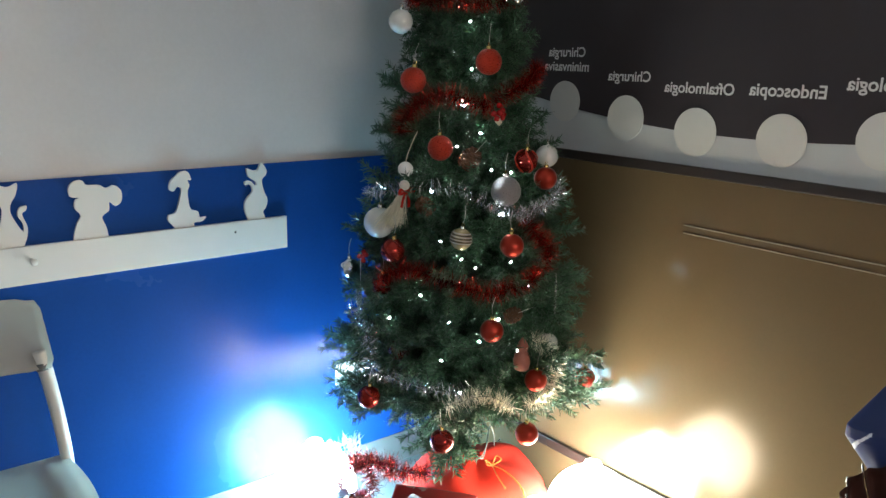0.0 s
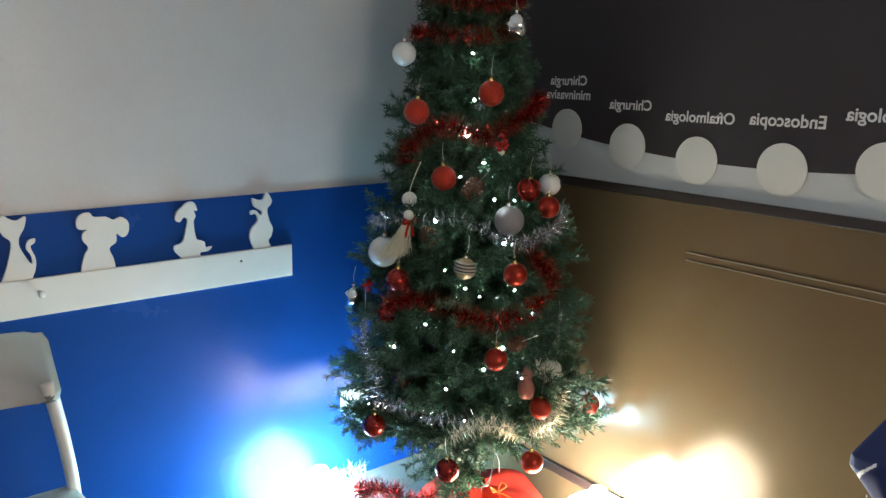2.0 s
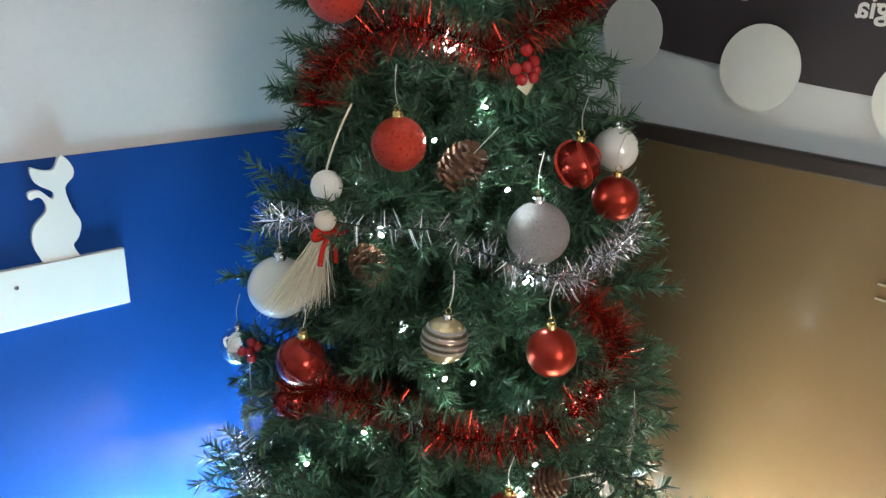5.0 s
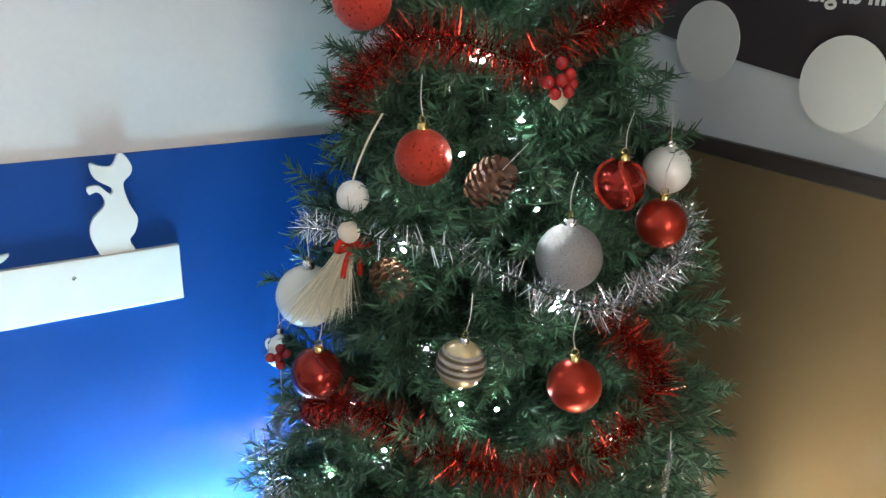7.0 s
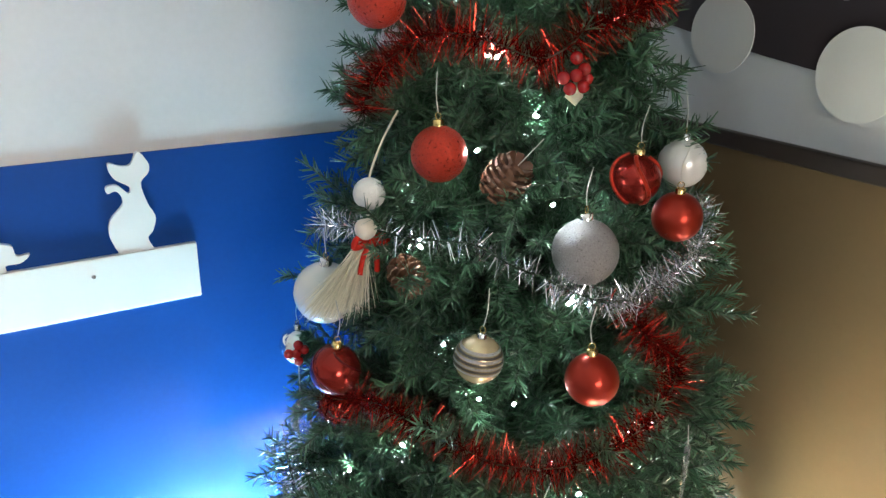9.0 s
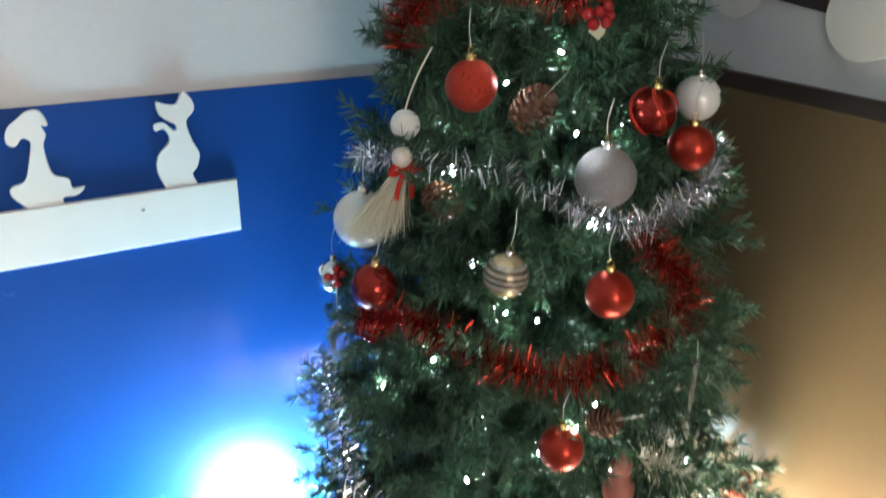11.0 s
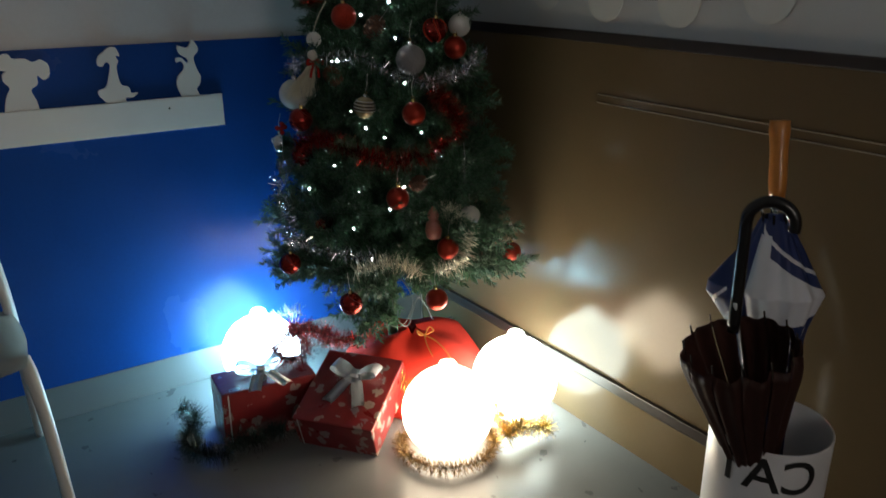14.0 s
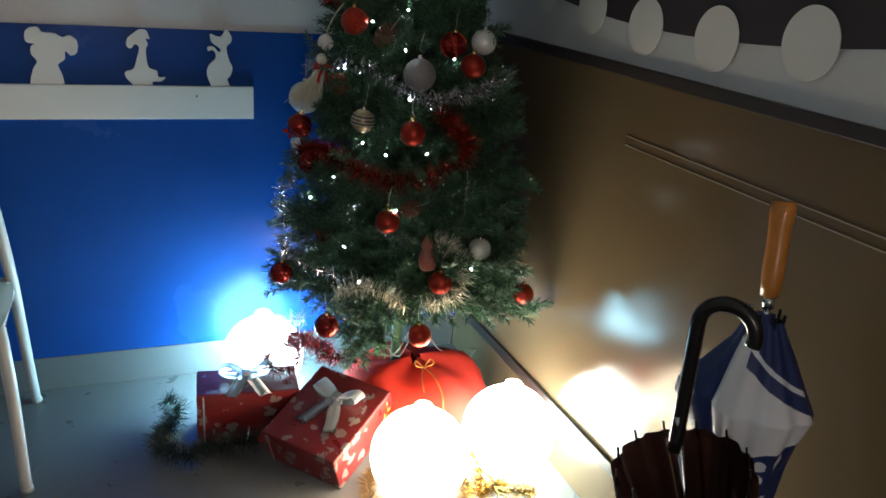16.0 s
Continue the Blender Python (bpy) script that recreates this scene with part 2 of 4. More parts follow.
def smooth_line(points, steps=6, closed=False):
    """A Catmull-Rom line through the points."""
    p = [Vector(q) for q in points]
    n, out = len(p), []
    for i in range(n if closed else n - 1):
        get = (lambda k: p[k % n]) if closed else (lambda k: p[min(max(k, 0), n - 1)])
        a, b, c, d = get(i - 1), get(i), get(i + 1), get(i + 2)
        for k in range(steps):
            t = k / steps
            out.append(0.5 * ((2 * b) + (c - a) * t + (2 * a - 5 * b + 4 * c - d) * t * t + (3 * b - a - 3 * c + d) * t ** 3))
    if not closed:
        out.append(p[-1])
    return out


def tube(points, r, sides=8, bm=None, radii=None, cap=True):
    bm = bm or bmesh.new()
    pts = [Vector(p) for p in points]
    rings, up = [], Vector((0.31, 0.22, 0.93)).normalized()
    for i, p in enumerate(pts):
        d = (pts[min(i + 1, len(pts) - 1)] - pts[max(i - 1, 0)]).normalized()
        u = d.cross(up)
        u = u.normalized() if u.length > 1e-3 else d.orthogonal().normalized()
        up = u.cross(d).normalized()
        w = d.cross(u)
        rr = radii[i] if radii else r
        rings.append([bm.verts.new(p + rr * (math.cos(2 * math.pi * k / sides) * u + math.sin(2 * math.pi * k / sides) * w)) for k in range(sides)])
    for a, b in zip(rings, rings[1:]):
        for k in range(sides):
            j = (k + 1) % sides
            bm.faces.new((a[k], a[j], b[j], b[k]))
    if cap:
        bm.faces.new(rings[0][::-1])
        bm.faces.new(rings[-1])
    return bm


def slab(outline, depth, frame_m, bevel=0.0, bm=None):
    """A flat cut-out: the outline (x, z) extruded along y by depth."""
    bm = bm or bmesh.new()
    vs = [bm.verts.new(frame_m @ Vector((q[0], 0, q[1]))) for q in outline]
    f = bm.faces.new(vs)
    ex = bmesh.ops.extrude_face_region(bm, geom=[f])
    move = frame_m.to_3x3() @ Vector((0, depth, 0))
    for v in (g for g in ex["geom"] if isinstance(g, bmesh.types.BMVert)):
        v.co += move
    bmesh.ops.triangulate(bm, faces=[g for g in bm.faces if len(g.verts) > 4])
    return bm


def strips(name, base, tip, width):
    """Many thin pointed blades in one mesh: base and tip are (n, 3) arrays."""
    n = len(base)
    d = tip - base
    side = np.cross(d, np.random.normal(size=(n, 3)))
    side /= np.linalg.norm(side, axis=1, keepdims=True) + 1e-9
    w = np.broadcast_to(np.asarray(width, float).reshape(-1, 1), (n, 1)) * 0.5
    v = np.stack([base - side * w, base + side * w, tip + side * w * 0.35, tip - side * w * 0.35], 1).reshape(-1, 3)
    me = bpy.data.meshes.new(name)
    me.from_pydata(v.tolist(), [], np.arange(4 * n).reshape(-1, 4).tolist())
    return me


# ---- the room ----
ROOM_X, ROOM_Y, ROOM_Z = -4.2, -4.6, 2.75


def structure(name, bm, material, label, smooth=False):
    return tagged(part(name, bm, material, None, label, smooth), category=name.split("_")[0], kind="structure")


structure("floor", box((ROOM_X, ROOM_Y, -0.12), (0, 0, 0)), M["floor"], "pale grey vinyl floor with fine speckle")
structure("ceiling", box((ROOM_X, ROOM_Y, ROOM_Z), (0, 0, ROOM_Z + 0.12)), M["ceiling"], "plain white painted ceiling")
structure("wall_north", box((ROOM_X, 0.004, 0), (0.15, 0.15, ROOM_Z)), M["white_wall"], "off-white semi-gloss painted wall above blue dado")
structure("wall_east", box((0.004, ROOM_Y, 0), (0.15, 0.004, ROOM_Z)), M["band"], "wall with taupe panel and dark mural")
structure("wall_west", box((ROOM_X - 0.15, ROOM_Y, 0), (ROOM_X, 0.15, ROOM_Z)), M["white_wall"], "plain off-white painted wall")
structure("wall_south", box((ROOM_X - 0.15, ROOM_Y - 0.15, 0), (0.15, ROOM_Y, ROOM_Z)), M["white_wall"], "plain off-white painted wall")
structure("wall_dado_blue", box((ROOM_X, 0.0, 0.12), (-0.006, 0.004, 1.238)), M["blue_wall"], "deep blue semi-gloss painted lower wall")
structure("wall_panel_taupe", box((-0.004, ROOM_Y, 0.19), (0.004, -0.002, 1.258)), M["taupe"], "glossy taupe wall panel below a dark rail")
structure("trim_rail", box((-0.012, ROOM_Y, 1.258), (0.004, -0.004, 1.289), 0.004), M["dark_rail"], "narrow dark brown rail along the wall")
# highlight lines along the panel, put in as thin pale strips
for z in (1.084, 1.108):
    structure("trim_bead", box((-0.0065, ROOM_Y, z), (-0.004, -0.99, z + 0.003)), M["edge_highlight"], "thin pale strip standing in for a highlight line on the wall panel")
structure("baseboard_north", box((ROOM_X, -0.004, 0), (-0.012, 0.0, 0.125), 0.002), M["skirt"], "grey vinyl skirting below the blue wall")
structure("baseboard_east", box((-0.010, ROOM_Y, 0), (-0.004, -0.006, 0.174), 0.002), M["taupe"], "taupe skirting with dark top edge")
structure("trim_skirting_edge", box((-0.018, ROOM_Y, 0.174), (-0.004, -0.006, 0.212), 0.004), M["dark_rail"], "dark strip on top of the skirting")


def wave(y):
    return 1.384 + 0.118 * (y + 1.13) ** 2


def mural():
    bm = bmesh.new()
    n = 140
    ys = [ROOM_Y + (-0.001 - ROOM_Y) * i / n for i in range(n + 1)]
    rows = [[bm.verts.new((x, y, min(wave(y), 1.62) if low else ROOM_Z - 0.002)) for y in ys] for x, low in ((-0.003, 1), (-0.003, 0), (0.0035, 0), (0.0035, 1))]
    for a, b in ((0, 1), (1, 2), (2, 3), (3, 0)):
        for i in range(n):
            bm.faces.new((rows[a][i], rows[a][i + 1], rows[b][i + 1], rows[b][i]))
    structure("wall_mural_dark", bm, M["mural"], "near-black wall mural with a wavy lower edge")


mural()
ARCHES = [(-0.4795, 1.449, 0.0675), (-0.7405, 1.411, 0.0705), (-0.9965, 1.388, 0.0705), (-1.2625, 1.388, 0.0715), (-1.527, 1.411, 0.071)]
for y, z, r in ARCHES:
    bm = lathe([(0, 0.0), (r, 0.0), (r, 0.002), (0, 0.002)], 48, m=Matrix.Translation((-0.006, y, z)) @ pose(0, 0, 0, 0, 90, 0))
    tagged(part("trim_disc", bm, M["disc"], None, "cream vinyl disc on the mural edge"), category="trim", kind="structure")


def letters(body, width, bold=0.02):
    """A flat mesh of the words, width metres wide, centred."""
    cu = bpy.data.curves.new("words", "FONT")
    cu.body, cu.align_x, cu.size, cu.offset = body, "CENTER", 1.0, bold
    ob = new("words", cu)
    me = bpy.data.meshes.new_from_object(ob.evaluated_get(bpy.context.evaluated_depsgraph_get()))
    bpy.data.objects.remove(ob)
    xs = [v.co.x for v in me.vertices]
    k = width / (max(xs) - min(xs))
    for v in me.vertices:
        v.co *= k
    return me


def wall_words(body, y, z, width):
    me = letters(body, width)
    for v in me.vertices:       # the words read from right to left on this wall
        v.co = Vector((-0.0050, y + v.co.x, z + v.co.y))
    me.name = "trim_lettering"
    tagged(link("trim_lettering", me, M["letter"], None, "pale grey lettering reading " + body), category="lettering", kind="structure")


for body, y, z, width in (("Chirurgia", -0.477, 1.597, 0.165), ("mininvasiva", -0.478, 1.550, 0.200), ("Chirurgia", -0.743, 1.526, 0.165),
                          ("Oftalmologia", -0.9945, 1.500, 0.232), ("Endoscopia", -1.263, 1.504, 0.214), ("Cardiologia", -1.525, 1.529, 0.216)):
    wall_words(body, y, z, width)

# unseen door, added: its glowing pane stands in for light behind the walker
door = tagged(thing("door_1", (-1.4, ROOM_Y, 0)), "unseen white door added to hold a glowing fill pane", "door", kind="structure")
part("leaf", box((-0.46, 0.001, 0.004), (0.46, 0.04, 1.18), 0.003), M["enamel"], door)
part("leaf_top", box((-0.46, 0.001, 2.06), (0.46, 0.04, 2.14), 0.003), M["enamel"], door)
for x in (-0.46, 0.40):
    part("stile", box((x, 0.001, 1.1805), (x + 0.06, 0.04, 2.0595), 0.003), M["enamel"], door)
part("pane", box((-0.399, 0.012, 1.182), (0.399, 0.02, 2.058)), M["fill_pane_glow"], door, "glowing pane added as fill light from behind")
part("door_handle", tube([(0.38, 0.04, 1.05), (0.38, 0.09, 1.05), (0.26, 0.09, 1.05)], 0.009, 10), M["steel"], door)


def wall_socket():
    """A three-module socket plate low on the blue wall, half behind the tree."""
    root = tagged(thing("wall_socket", (-0.572, 0.0, 0.443)), "white plastic wall socket plate on the blue wall", "socket")
    part("plate", box((-0.060, -0.009, -0.040), (0.060, 0.0, 0.040), 0.003), M["enamel"], root)
    part("insert", box((-0.035, -0.0105, -0.023), (0.035, -0.0085, 0.023), 0.0015), M["plastic"], root)
    for x in (-0.012, 0.0, 0.012):
        part("hole", lathe([(0, -0.001), (0.0026, -0.001), (0.0026, 0.0006), (0, 0.0006)], 12, m=Matrix.Translation((x, -0.0106, 0)) @ pose(0, 0, 0, 90, 0, 0)), M["black"], root)


wall_socket()


# ---- the coat rack on the blue wall ----
def coat_rack():
    rack = thing("coat_rack", (-1.396, 0.0005, 0.952))
    tagged(rack, "white wooden coat rack with cut-out animal silhouettes, screwed to the wall", "coat rack")
    part("board", box((-0.62, -0.012, 0), (0.578, 0.0, 0.108), 0.002), M["rack"], rack)
    cat = ((-57, 115), (-69, 150), (-64, 180), (-42, 203), (-41, 220), (-50, 231), (-63, 228), (-64, 240), (-46, 241), (-29, 224),
           (-26, 236), (-51, 255), (-56, 281), (-38, 275), (-20, 275), (-6, 297), (10, 276), (9, 258), (-6, 240), (1, 203), (12, 176), (5, 150), (-5, 137), (4, 115))
    dog = ((-28, 115), (-49, 140), (-48, 157), (-25, 166), (-11, 205), (-5, 233), (-17, 242), (-29, 229), (-42, 237), (-37, 260), (-19, 275), (-2, 287),
           (18, 285), (27, 260), (16, 260), (21, 243), (14, 223), (20, 173), (44, 160), (49, 141), (69, 141), (54, 128), (31, 127), (31, 115))
    pup = ((-54, 112), (-50, 134), (-41, 160), (-30, 181), (-44, 202), (-42, 224), (-31, 231), (-54, 237), (-56, 263), (-41, 278), (-20, 280), (-8, 266),
           (24, 264), (44, 253), (66, 259), (85, 242), (83, 211), (66, 199), (50, 212), (47, 188), (27, 171), (36, 142), (41, 112))
    cat_two = ((-51, 114), (-32, 162), (-19, 218), (-34, 238), (-41, 256), (-35, 294), (-12, 281), (4, 279), (23, 287), (17, 257), (2, 230), (3, 201), (26, 155),
               (28, 176), (17, 199), (23, 220), (41, 224), (38, 212), (28, 202), (38, 168), (35, 139), (25, 114))
    for name, outline, x in (("cat_silhouette", cat, 0.499), ("dog_silhouette", dog, 0.232), ("puppy_silhouette", pup, -0.034), ("cat_silhouette", cat_two, -0.24)):
        low = min(q[1] for q in outline)
        pts = [(x + q[0] / 1000, 0.1085 + (q[1] - low) / 1000) for q in outline]
        line = [(v.x, v.y) for v in smooth_line([(a, b, 0) for a, b in pts], 4)]
        part(name, slab(line, 0.011, Matrix.Translation((0, -0.010, 0))), M["rack"], rack)
    for x in (-0.2, -0.55):
        part("peg", lathe([(0, -0.008), (0.005, -0.008), (0.005, 0.02), (0.009, 0.023), (0.010, 0.028), (0.007, 0.033), (0, 0.034)], 16,
                          m=Matrix.Translation((x, -0.012, 0.068)) @ pose(0, 0, 0, 90, 0, 0)), M["rack"], rack, smooth=True)
    part("screw", lathe([(0, 0), (0.004, 0), (0.0035, 0.0015), (0, 0.002)], 12, m=Matrix.Translation((0.394, -0.012, 0.075)) @ pose(0, 0, 0, 90, 0, 0)), M["steel"], rack, "small dark screw head")
    # battens behind the board hold it to the wall
    for x in (-0.45, 0.45):
        part("batten", box((x - 0.02, -0.004, 0.02), (x + 0.02, 0.0005, 0.09)), M["rack"], rack)


coat_rack()


# ---- the chair ----
def chair():
    root = thing("chair", (-1.782, -0.30, 0))
    tagged(root, "off-white stacking chair with plastic seat and tubular frame", "chair")
    # seat: a shallow dished shell
    bm = bmesh.new()
    n = 14
    grid = []
    for i in range(n + 1):
        row = []
        for j in range(n + 1):
            u, v = 2 * i / n - 1, 2 * j / n - 1
            k = 1 - 0.10 * (u * u) * (v * v)
            x, y = 0.215 * u * k, 0.205 * v * k
            z = 0.462 + 0.010 * (u * u) - 0.016 * max(0, -v - 0.45) ** 2 * 4 + 0.006 * v
            row.append(bm.verts.new((x, y, z)))
        grid.append(row)
    for i in range(n):
        for j in range(n):
            bm.faces.new((grid[i][j], grid[i + 1][j], grid[i + 1][j + 1], grid[i][j + 1]))
    bmesh.ops.solidify(bm, geom=list(bm.faces), thickness=0.018)
    part("seat", bm, M["plastic"], root, smooth=True)
    # back: a curved plate with rounded corners
    bm = bmesh.new()
    grid = []
    for i in range(17):
        row = []
        for j in range(9):
            u, v = i / 8 - 1, j / 4 - 1
            hx = (0.180 - 0.010 * v) * (1 if abs(v) < 0.8 else 0.94)
            z = 0.845 + 0.098 * v * (1 if abs(u) < 0.85 else 0.94)
            row.append(bm.verts.new((hx * u, 0.190 + 0.018 * v - 0.035 * (u * u - 0.3), z)))
        grid.append(row)
    for i in range(16):
        for j in range(8):
            bm.faces.new((grid[i][j], grid[i + 1][j], grid[i + 1][j + 1], grid[i][j + 1]))
    bmesh.ops.solidify(bm, geom=list(bm.faces), thickness=0.026)
    part("backrest", bm, M["plastic"], root, smooth=True)
    for s in (-1, 1):
        post = smooth_line([(0.158 * s, 0.176, 0.80), (0.172 * s, 0.170, 0.72), (0.190 * s, 0.165, 0.58), (0.202 * s, 0.172, 0.44), (0.212 * s, 0.20, 0.2), (0.220 * s, 0.232, 0.012)])
        part("back_post", tube(post, 0.02, 14, radii=[0.020 - 0.0045 * (k / (len(post) - 1)) for k in range(len(post))]), M["enamel"], root, smooth=True)
        leg = smooth_line([(0.190 * s, -0.130, 0.450), (0.202 * s, -0.165, 0.40), (0.216 * s, -0.205, 0.26), (0.230 * s, -0.268, 0.012)])
        part("front_leg", tube(leg, 0.02, 14, radii=[0.0205 - 0.005 * (k / (len(leg) - 1)) for k in range(len(leg))]), M["enamel"], root, smooth=True)
        part("side_rail", tube([(0.190 * s, -0.13, 0.440), (0.195 * s, 0.168, 0.440)], 0.012, 10), M["enamel"], root, smooth=True)
        part("collar", tube([(0.158 * s + 0.005 * s, 0.175, 0.765), (0.166 * s, 0.173, 0.745)], 0.0215, 14), M["skirt"], root, "grey collar below the backrest", smooth=True)
        for y in (0.232, -0.268):
            part("foot_cap", lathe([(0, 0), (0.015, 0), (0.0168, 0.004), (0.0165, 0.014), (0, 0.014)], 14, m=Matrix.Translation(((0.222 if y > 0 else 0.232) * s, y, 0))), M["plastic"], root, smooth=True)
    part("cross_bar", tube([(-0.2, 0.0, 0.447), (0.2, 0.0, 0.447)], 0.010, 10), M["enamel"], root, smooth=True)


chair()


# ---- glowing globes ----
def globe(at, r, m, label):
    root = thing("globe_lamp", at)
    tagged(root, label, "lamp", "globe lamps under the tree")
    prof = [(0, 0.0), (0.055, 0.0), (0.06, 0.004), (0.062, 0.012)]
    a0 = math.asin(0.062 / r)
    prof += [(r * math.sin(a), 0.012 + r * math.cos(a0) - r * math.cos(a)) for a in (a0 + (math.pi * 0.93 - a0) * k / 28 for k in range(1, 29))]
    zt = prof[-1][1]
    rt = prof[-1][0]
    part("globe", lathe(prof, 48), m, root, smooth=True)
    part("knob", lathe([(rt * 0.98, zt - 0.002), (0.031, zt + 0.004), (0.030, zt + 0.018), (0.026, zt + 0.028), (0.015, zt + 0.034), (0, zt + 0.036)], 28), m, root, smooth=True)


globe((-0.485, -0.897, 0.0), 0.145, M["globe_warm"], "glowing warm white bauble-shaped globe lamp on the floor")
globe((-0.173, -0.848, 0.0), 0.145, M["globe_pale"], "glowing pale white bauble-shaped globe lamp beside the wall")
globe((-0.815, -0.165, 0.0), 0.140, M["globe_cool"], "glowing cool white bauble-shaped globe lamp by the blue wall")


# ---- gifts ----
def bow(parent, m):
    """A ribbon bow: two loops, two notched tails and a knot, lying on the xy plane of m."""
    def ribbon(points, width, name):
        bm = bmesh.new()
        pts = smooth_line(points, 5)
        prev = None
        for i, p in enumerate(pts):
            w = width * (0.55 + 0.45 * min(1, i / 5))
            d = (pts[min(i + 1, len(pts) - 1)] - pts[max(i - 1, 0)])
            s = Vector((-d.y, d.x, 0)).normalized() if name == "tail" else Vector((0.25, 1, 0)).normalized()
            cur = [bm.verts.new(p - s * w / 2), bm.verts.new(p), bm.verts.new(p + s * w / 2)]
            if prev:
                bm.faces.new((prev[0], cur[0], cur[1], prev[1]))
                bm.faces.new((prev[1], cur[1], cur[2], prev[2]))
            prev = cur
        if name == "tail":
            d = (pts[-1] - pts[-2]).normalized()
            prev[1].co -= d * 0.022
        bmesh.ops.solidify(bm, geom=list(bm.faces), thickness=0.0008)
        part("bow_" + name, bm, M["ribbon_silver"], parent, smooth=True, m=m)
    for s in (-1, 1):
        ribbon([(0.0, 0.0, 0.012), (0.03 * s, 0.004, 0.034), (0.065 * s, 0.012, 0.045), (0.082 * s, 0.014, 0.026), (0.06 * s, 0.010, 0.008), (0.004 * s, 0.0, 0.006)], 0.042, "loop")
        ribbon([(0.004 * s, -0.006, 0.012), (0.022 * s, -0.045, 0.012), (0.040 * s, -0.085, 0.004), (0.055 * s, -0.125, 0.003)], 0.040, "tail")
    part("bow_knot", box((-0.014, -0.014, 0.002), (0.014, 0.014, 0.026), 0.007, 3), M["ribbon_silver"], parent, smooth=True, m=m)


def gift(label, m, size, bow_m):
    root = thing("gift_box", m=m)
    tagged(root, label, "gift", "wrapped gifts under the tree")
    bm = box((0, 0, 0), size, 0.006, 2)
    bmesh.ops.subdivide_edges(bm, edges=[e for e in bm.edges if e.calc_length() > 0.08], cuts=7, use_grid_fill=True)
    for v in bm.verts:
        k = noise.noise(v.co * 22) * 0.0022
        v.co += Vector((k, k * 0.7, k))
    part("wrapped_box", bm, M["wrap"], root)
    # the paper's turned-over seam
    part("paper_seam", box((size[0] * 0.06, -0.0015, 0.004), (size[0] * 0.075, 0.0005, size[2] - 0.006)), M["ribbon_silver"], root, "pale paper edge")
    bow(root, bow_m)


gift("red gift box in printed wrap with a silver bow", pose(-1.075, -0.490, 0.001, 0, 0, -6), (0.315, 0.16, 0.19), pose(0.155, 0.095, 0.191, 0, 0, 0))
gift("tilted red gift box in printed wrap with a wide silver bow", pose(-0.868, -0.598, 0.002, 0, 0, -51.5) @ pose(0, 0, 0, 19, 0, 0), (0.275, 0.31, 0.125), pose(0.142, 0.205, 0.127, 0, 0, 0))


# ---- the tree ----
AXIS = Vector((-0.42, -0.45, 0))
PROFILE_Z = (0.40, 0.50, 0.75, 1.04, 1.30, 1.60, 1.85, 2.10)
PROFILE_R = (0.40, 0.43, 0.40, 0.34, 0.27, 0.20, 0.15, 0.03)


def tree_r(z):
    return float(np.interp(z, PROFILE_Z, PROFILE_R))


def on_tree(deg, z, out=0.0):
    a, r = radians(deg), tree_r(z) + out
    return Vector((AXIS.x + r * math.cos(a), AXIS.y + r * math.sin(a), z))


def branch_mesh(length, seed):
    """A wired branch along +x: a bent stem with bottle-brush tips forking off it all round."""
    rng = np.random.default_rng(seed)
    bend = rng.uniform(-0.03, 0.05)
    stem = lambda t: np.array([length * t, 0.014 * math.sin(5 * t + seed), length * bend * t * t * 3])
    cuts = np.linspace(0, 1, 9)
    runs = [[stem(t) for t in cuts]]
    n = max(3, int(length / 0.044))
    for i in range(n):
        t = 0.26 + 0.62 * (i + rng.uniform(-0.25, 0.25)) / n
        for s in (-1, 1):
            ang, lift = s * radians(rng.uniform(26, 54)), rng.uniform(-0.55, 0.6)
            reach = min(rng.uniform(0.062, 0.115), 0.96 * length * (1 - t) + 0.03)
            d = np.array([math.cos(ang), math.sin(ang), lift])
            d /= np.linalg.norm(d)
            p = stem(t)
            curl = np.array([0.012, -s * 0.006, rng.uniform(-0.012, 0.018)])
            runs.append([p + d * reach * k + curl * k * k for k in (0, 0.34, 0.67, 1.0)])
    base, tip, wide = [], [], []
    for run in runs:
        total = sum(np.linalg.norm(q - p) for p, q in zip(run, run[1:]))
        gone = 0.0
        for p, q in zip(run, run[1:]):
            d = q - p
            ln = np.linalg.norm(d)
            d = d / max(ln, 1e-6)
            k = max(4, int(ln * 1000))
            t = rng.uniform(0, 1, k)
            rad = rng.normal(size=(k, 3))
            rad -= (rad @ d)[:, None] * d
            rad /= np.linalg.norm(rad, axis=1, keepdims=True)
            along = (gone + t * ln) / total
            lean = rng.uniform(0.35, 0.75, k) + 0.9 * np.clip((along - 0.8) / 0.2, 0, 1) * rng.uniform(0.2, 1.0, k)
            way = d * lean[:, None] + rad * rng.uniform(0.75, 1.0, (k, 1))
            way /= np.linalg.norm(way, axis=1, keepdims=True)
            b = p + d * (t * ln)[:, None]
            base.append(b)
            tip.append(b + way * (rng.uniform(0.019, 0.033, k) * (1.0 - 0.18 * along))[:, None])
            wide.append(rng.uniform(0.0025, 0.0038, k))
            gone += ln
    np.random.seed(seed)
    me = strips("branch", np.concatenate(base), np.concatenate(tip), np.concatenate(wide))
    bm = bmesh.new()
    bm.from_mesh(me)
    n_needles = len(me.polygons)
    for run in runs:
        tube(run, 0.0018, 5, bm, cap=False)
    bm.faces.ensure_lookup_table()
    for f in bm.faces[n_needles:]:
        f.material_index = 1
    bm.to_mesh(me)
    bm.free()
    me.materials.append(M["needle"])
    me.materials.append(M["wire"])
    return me


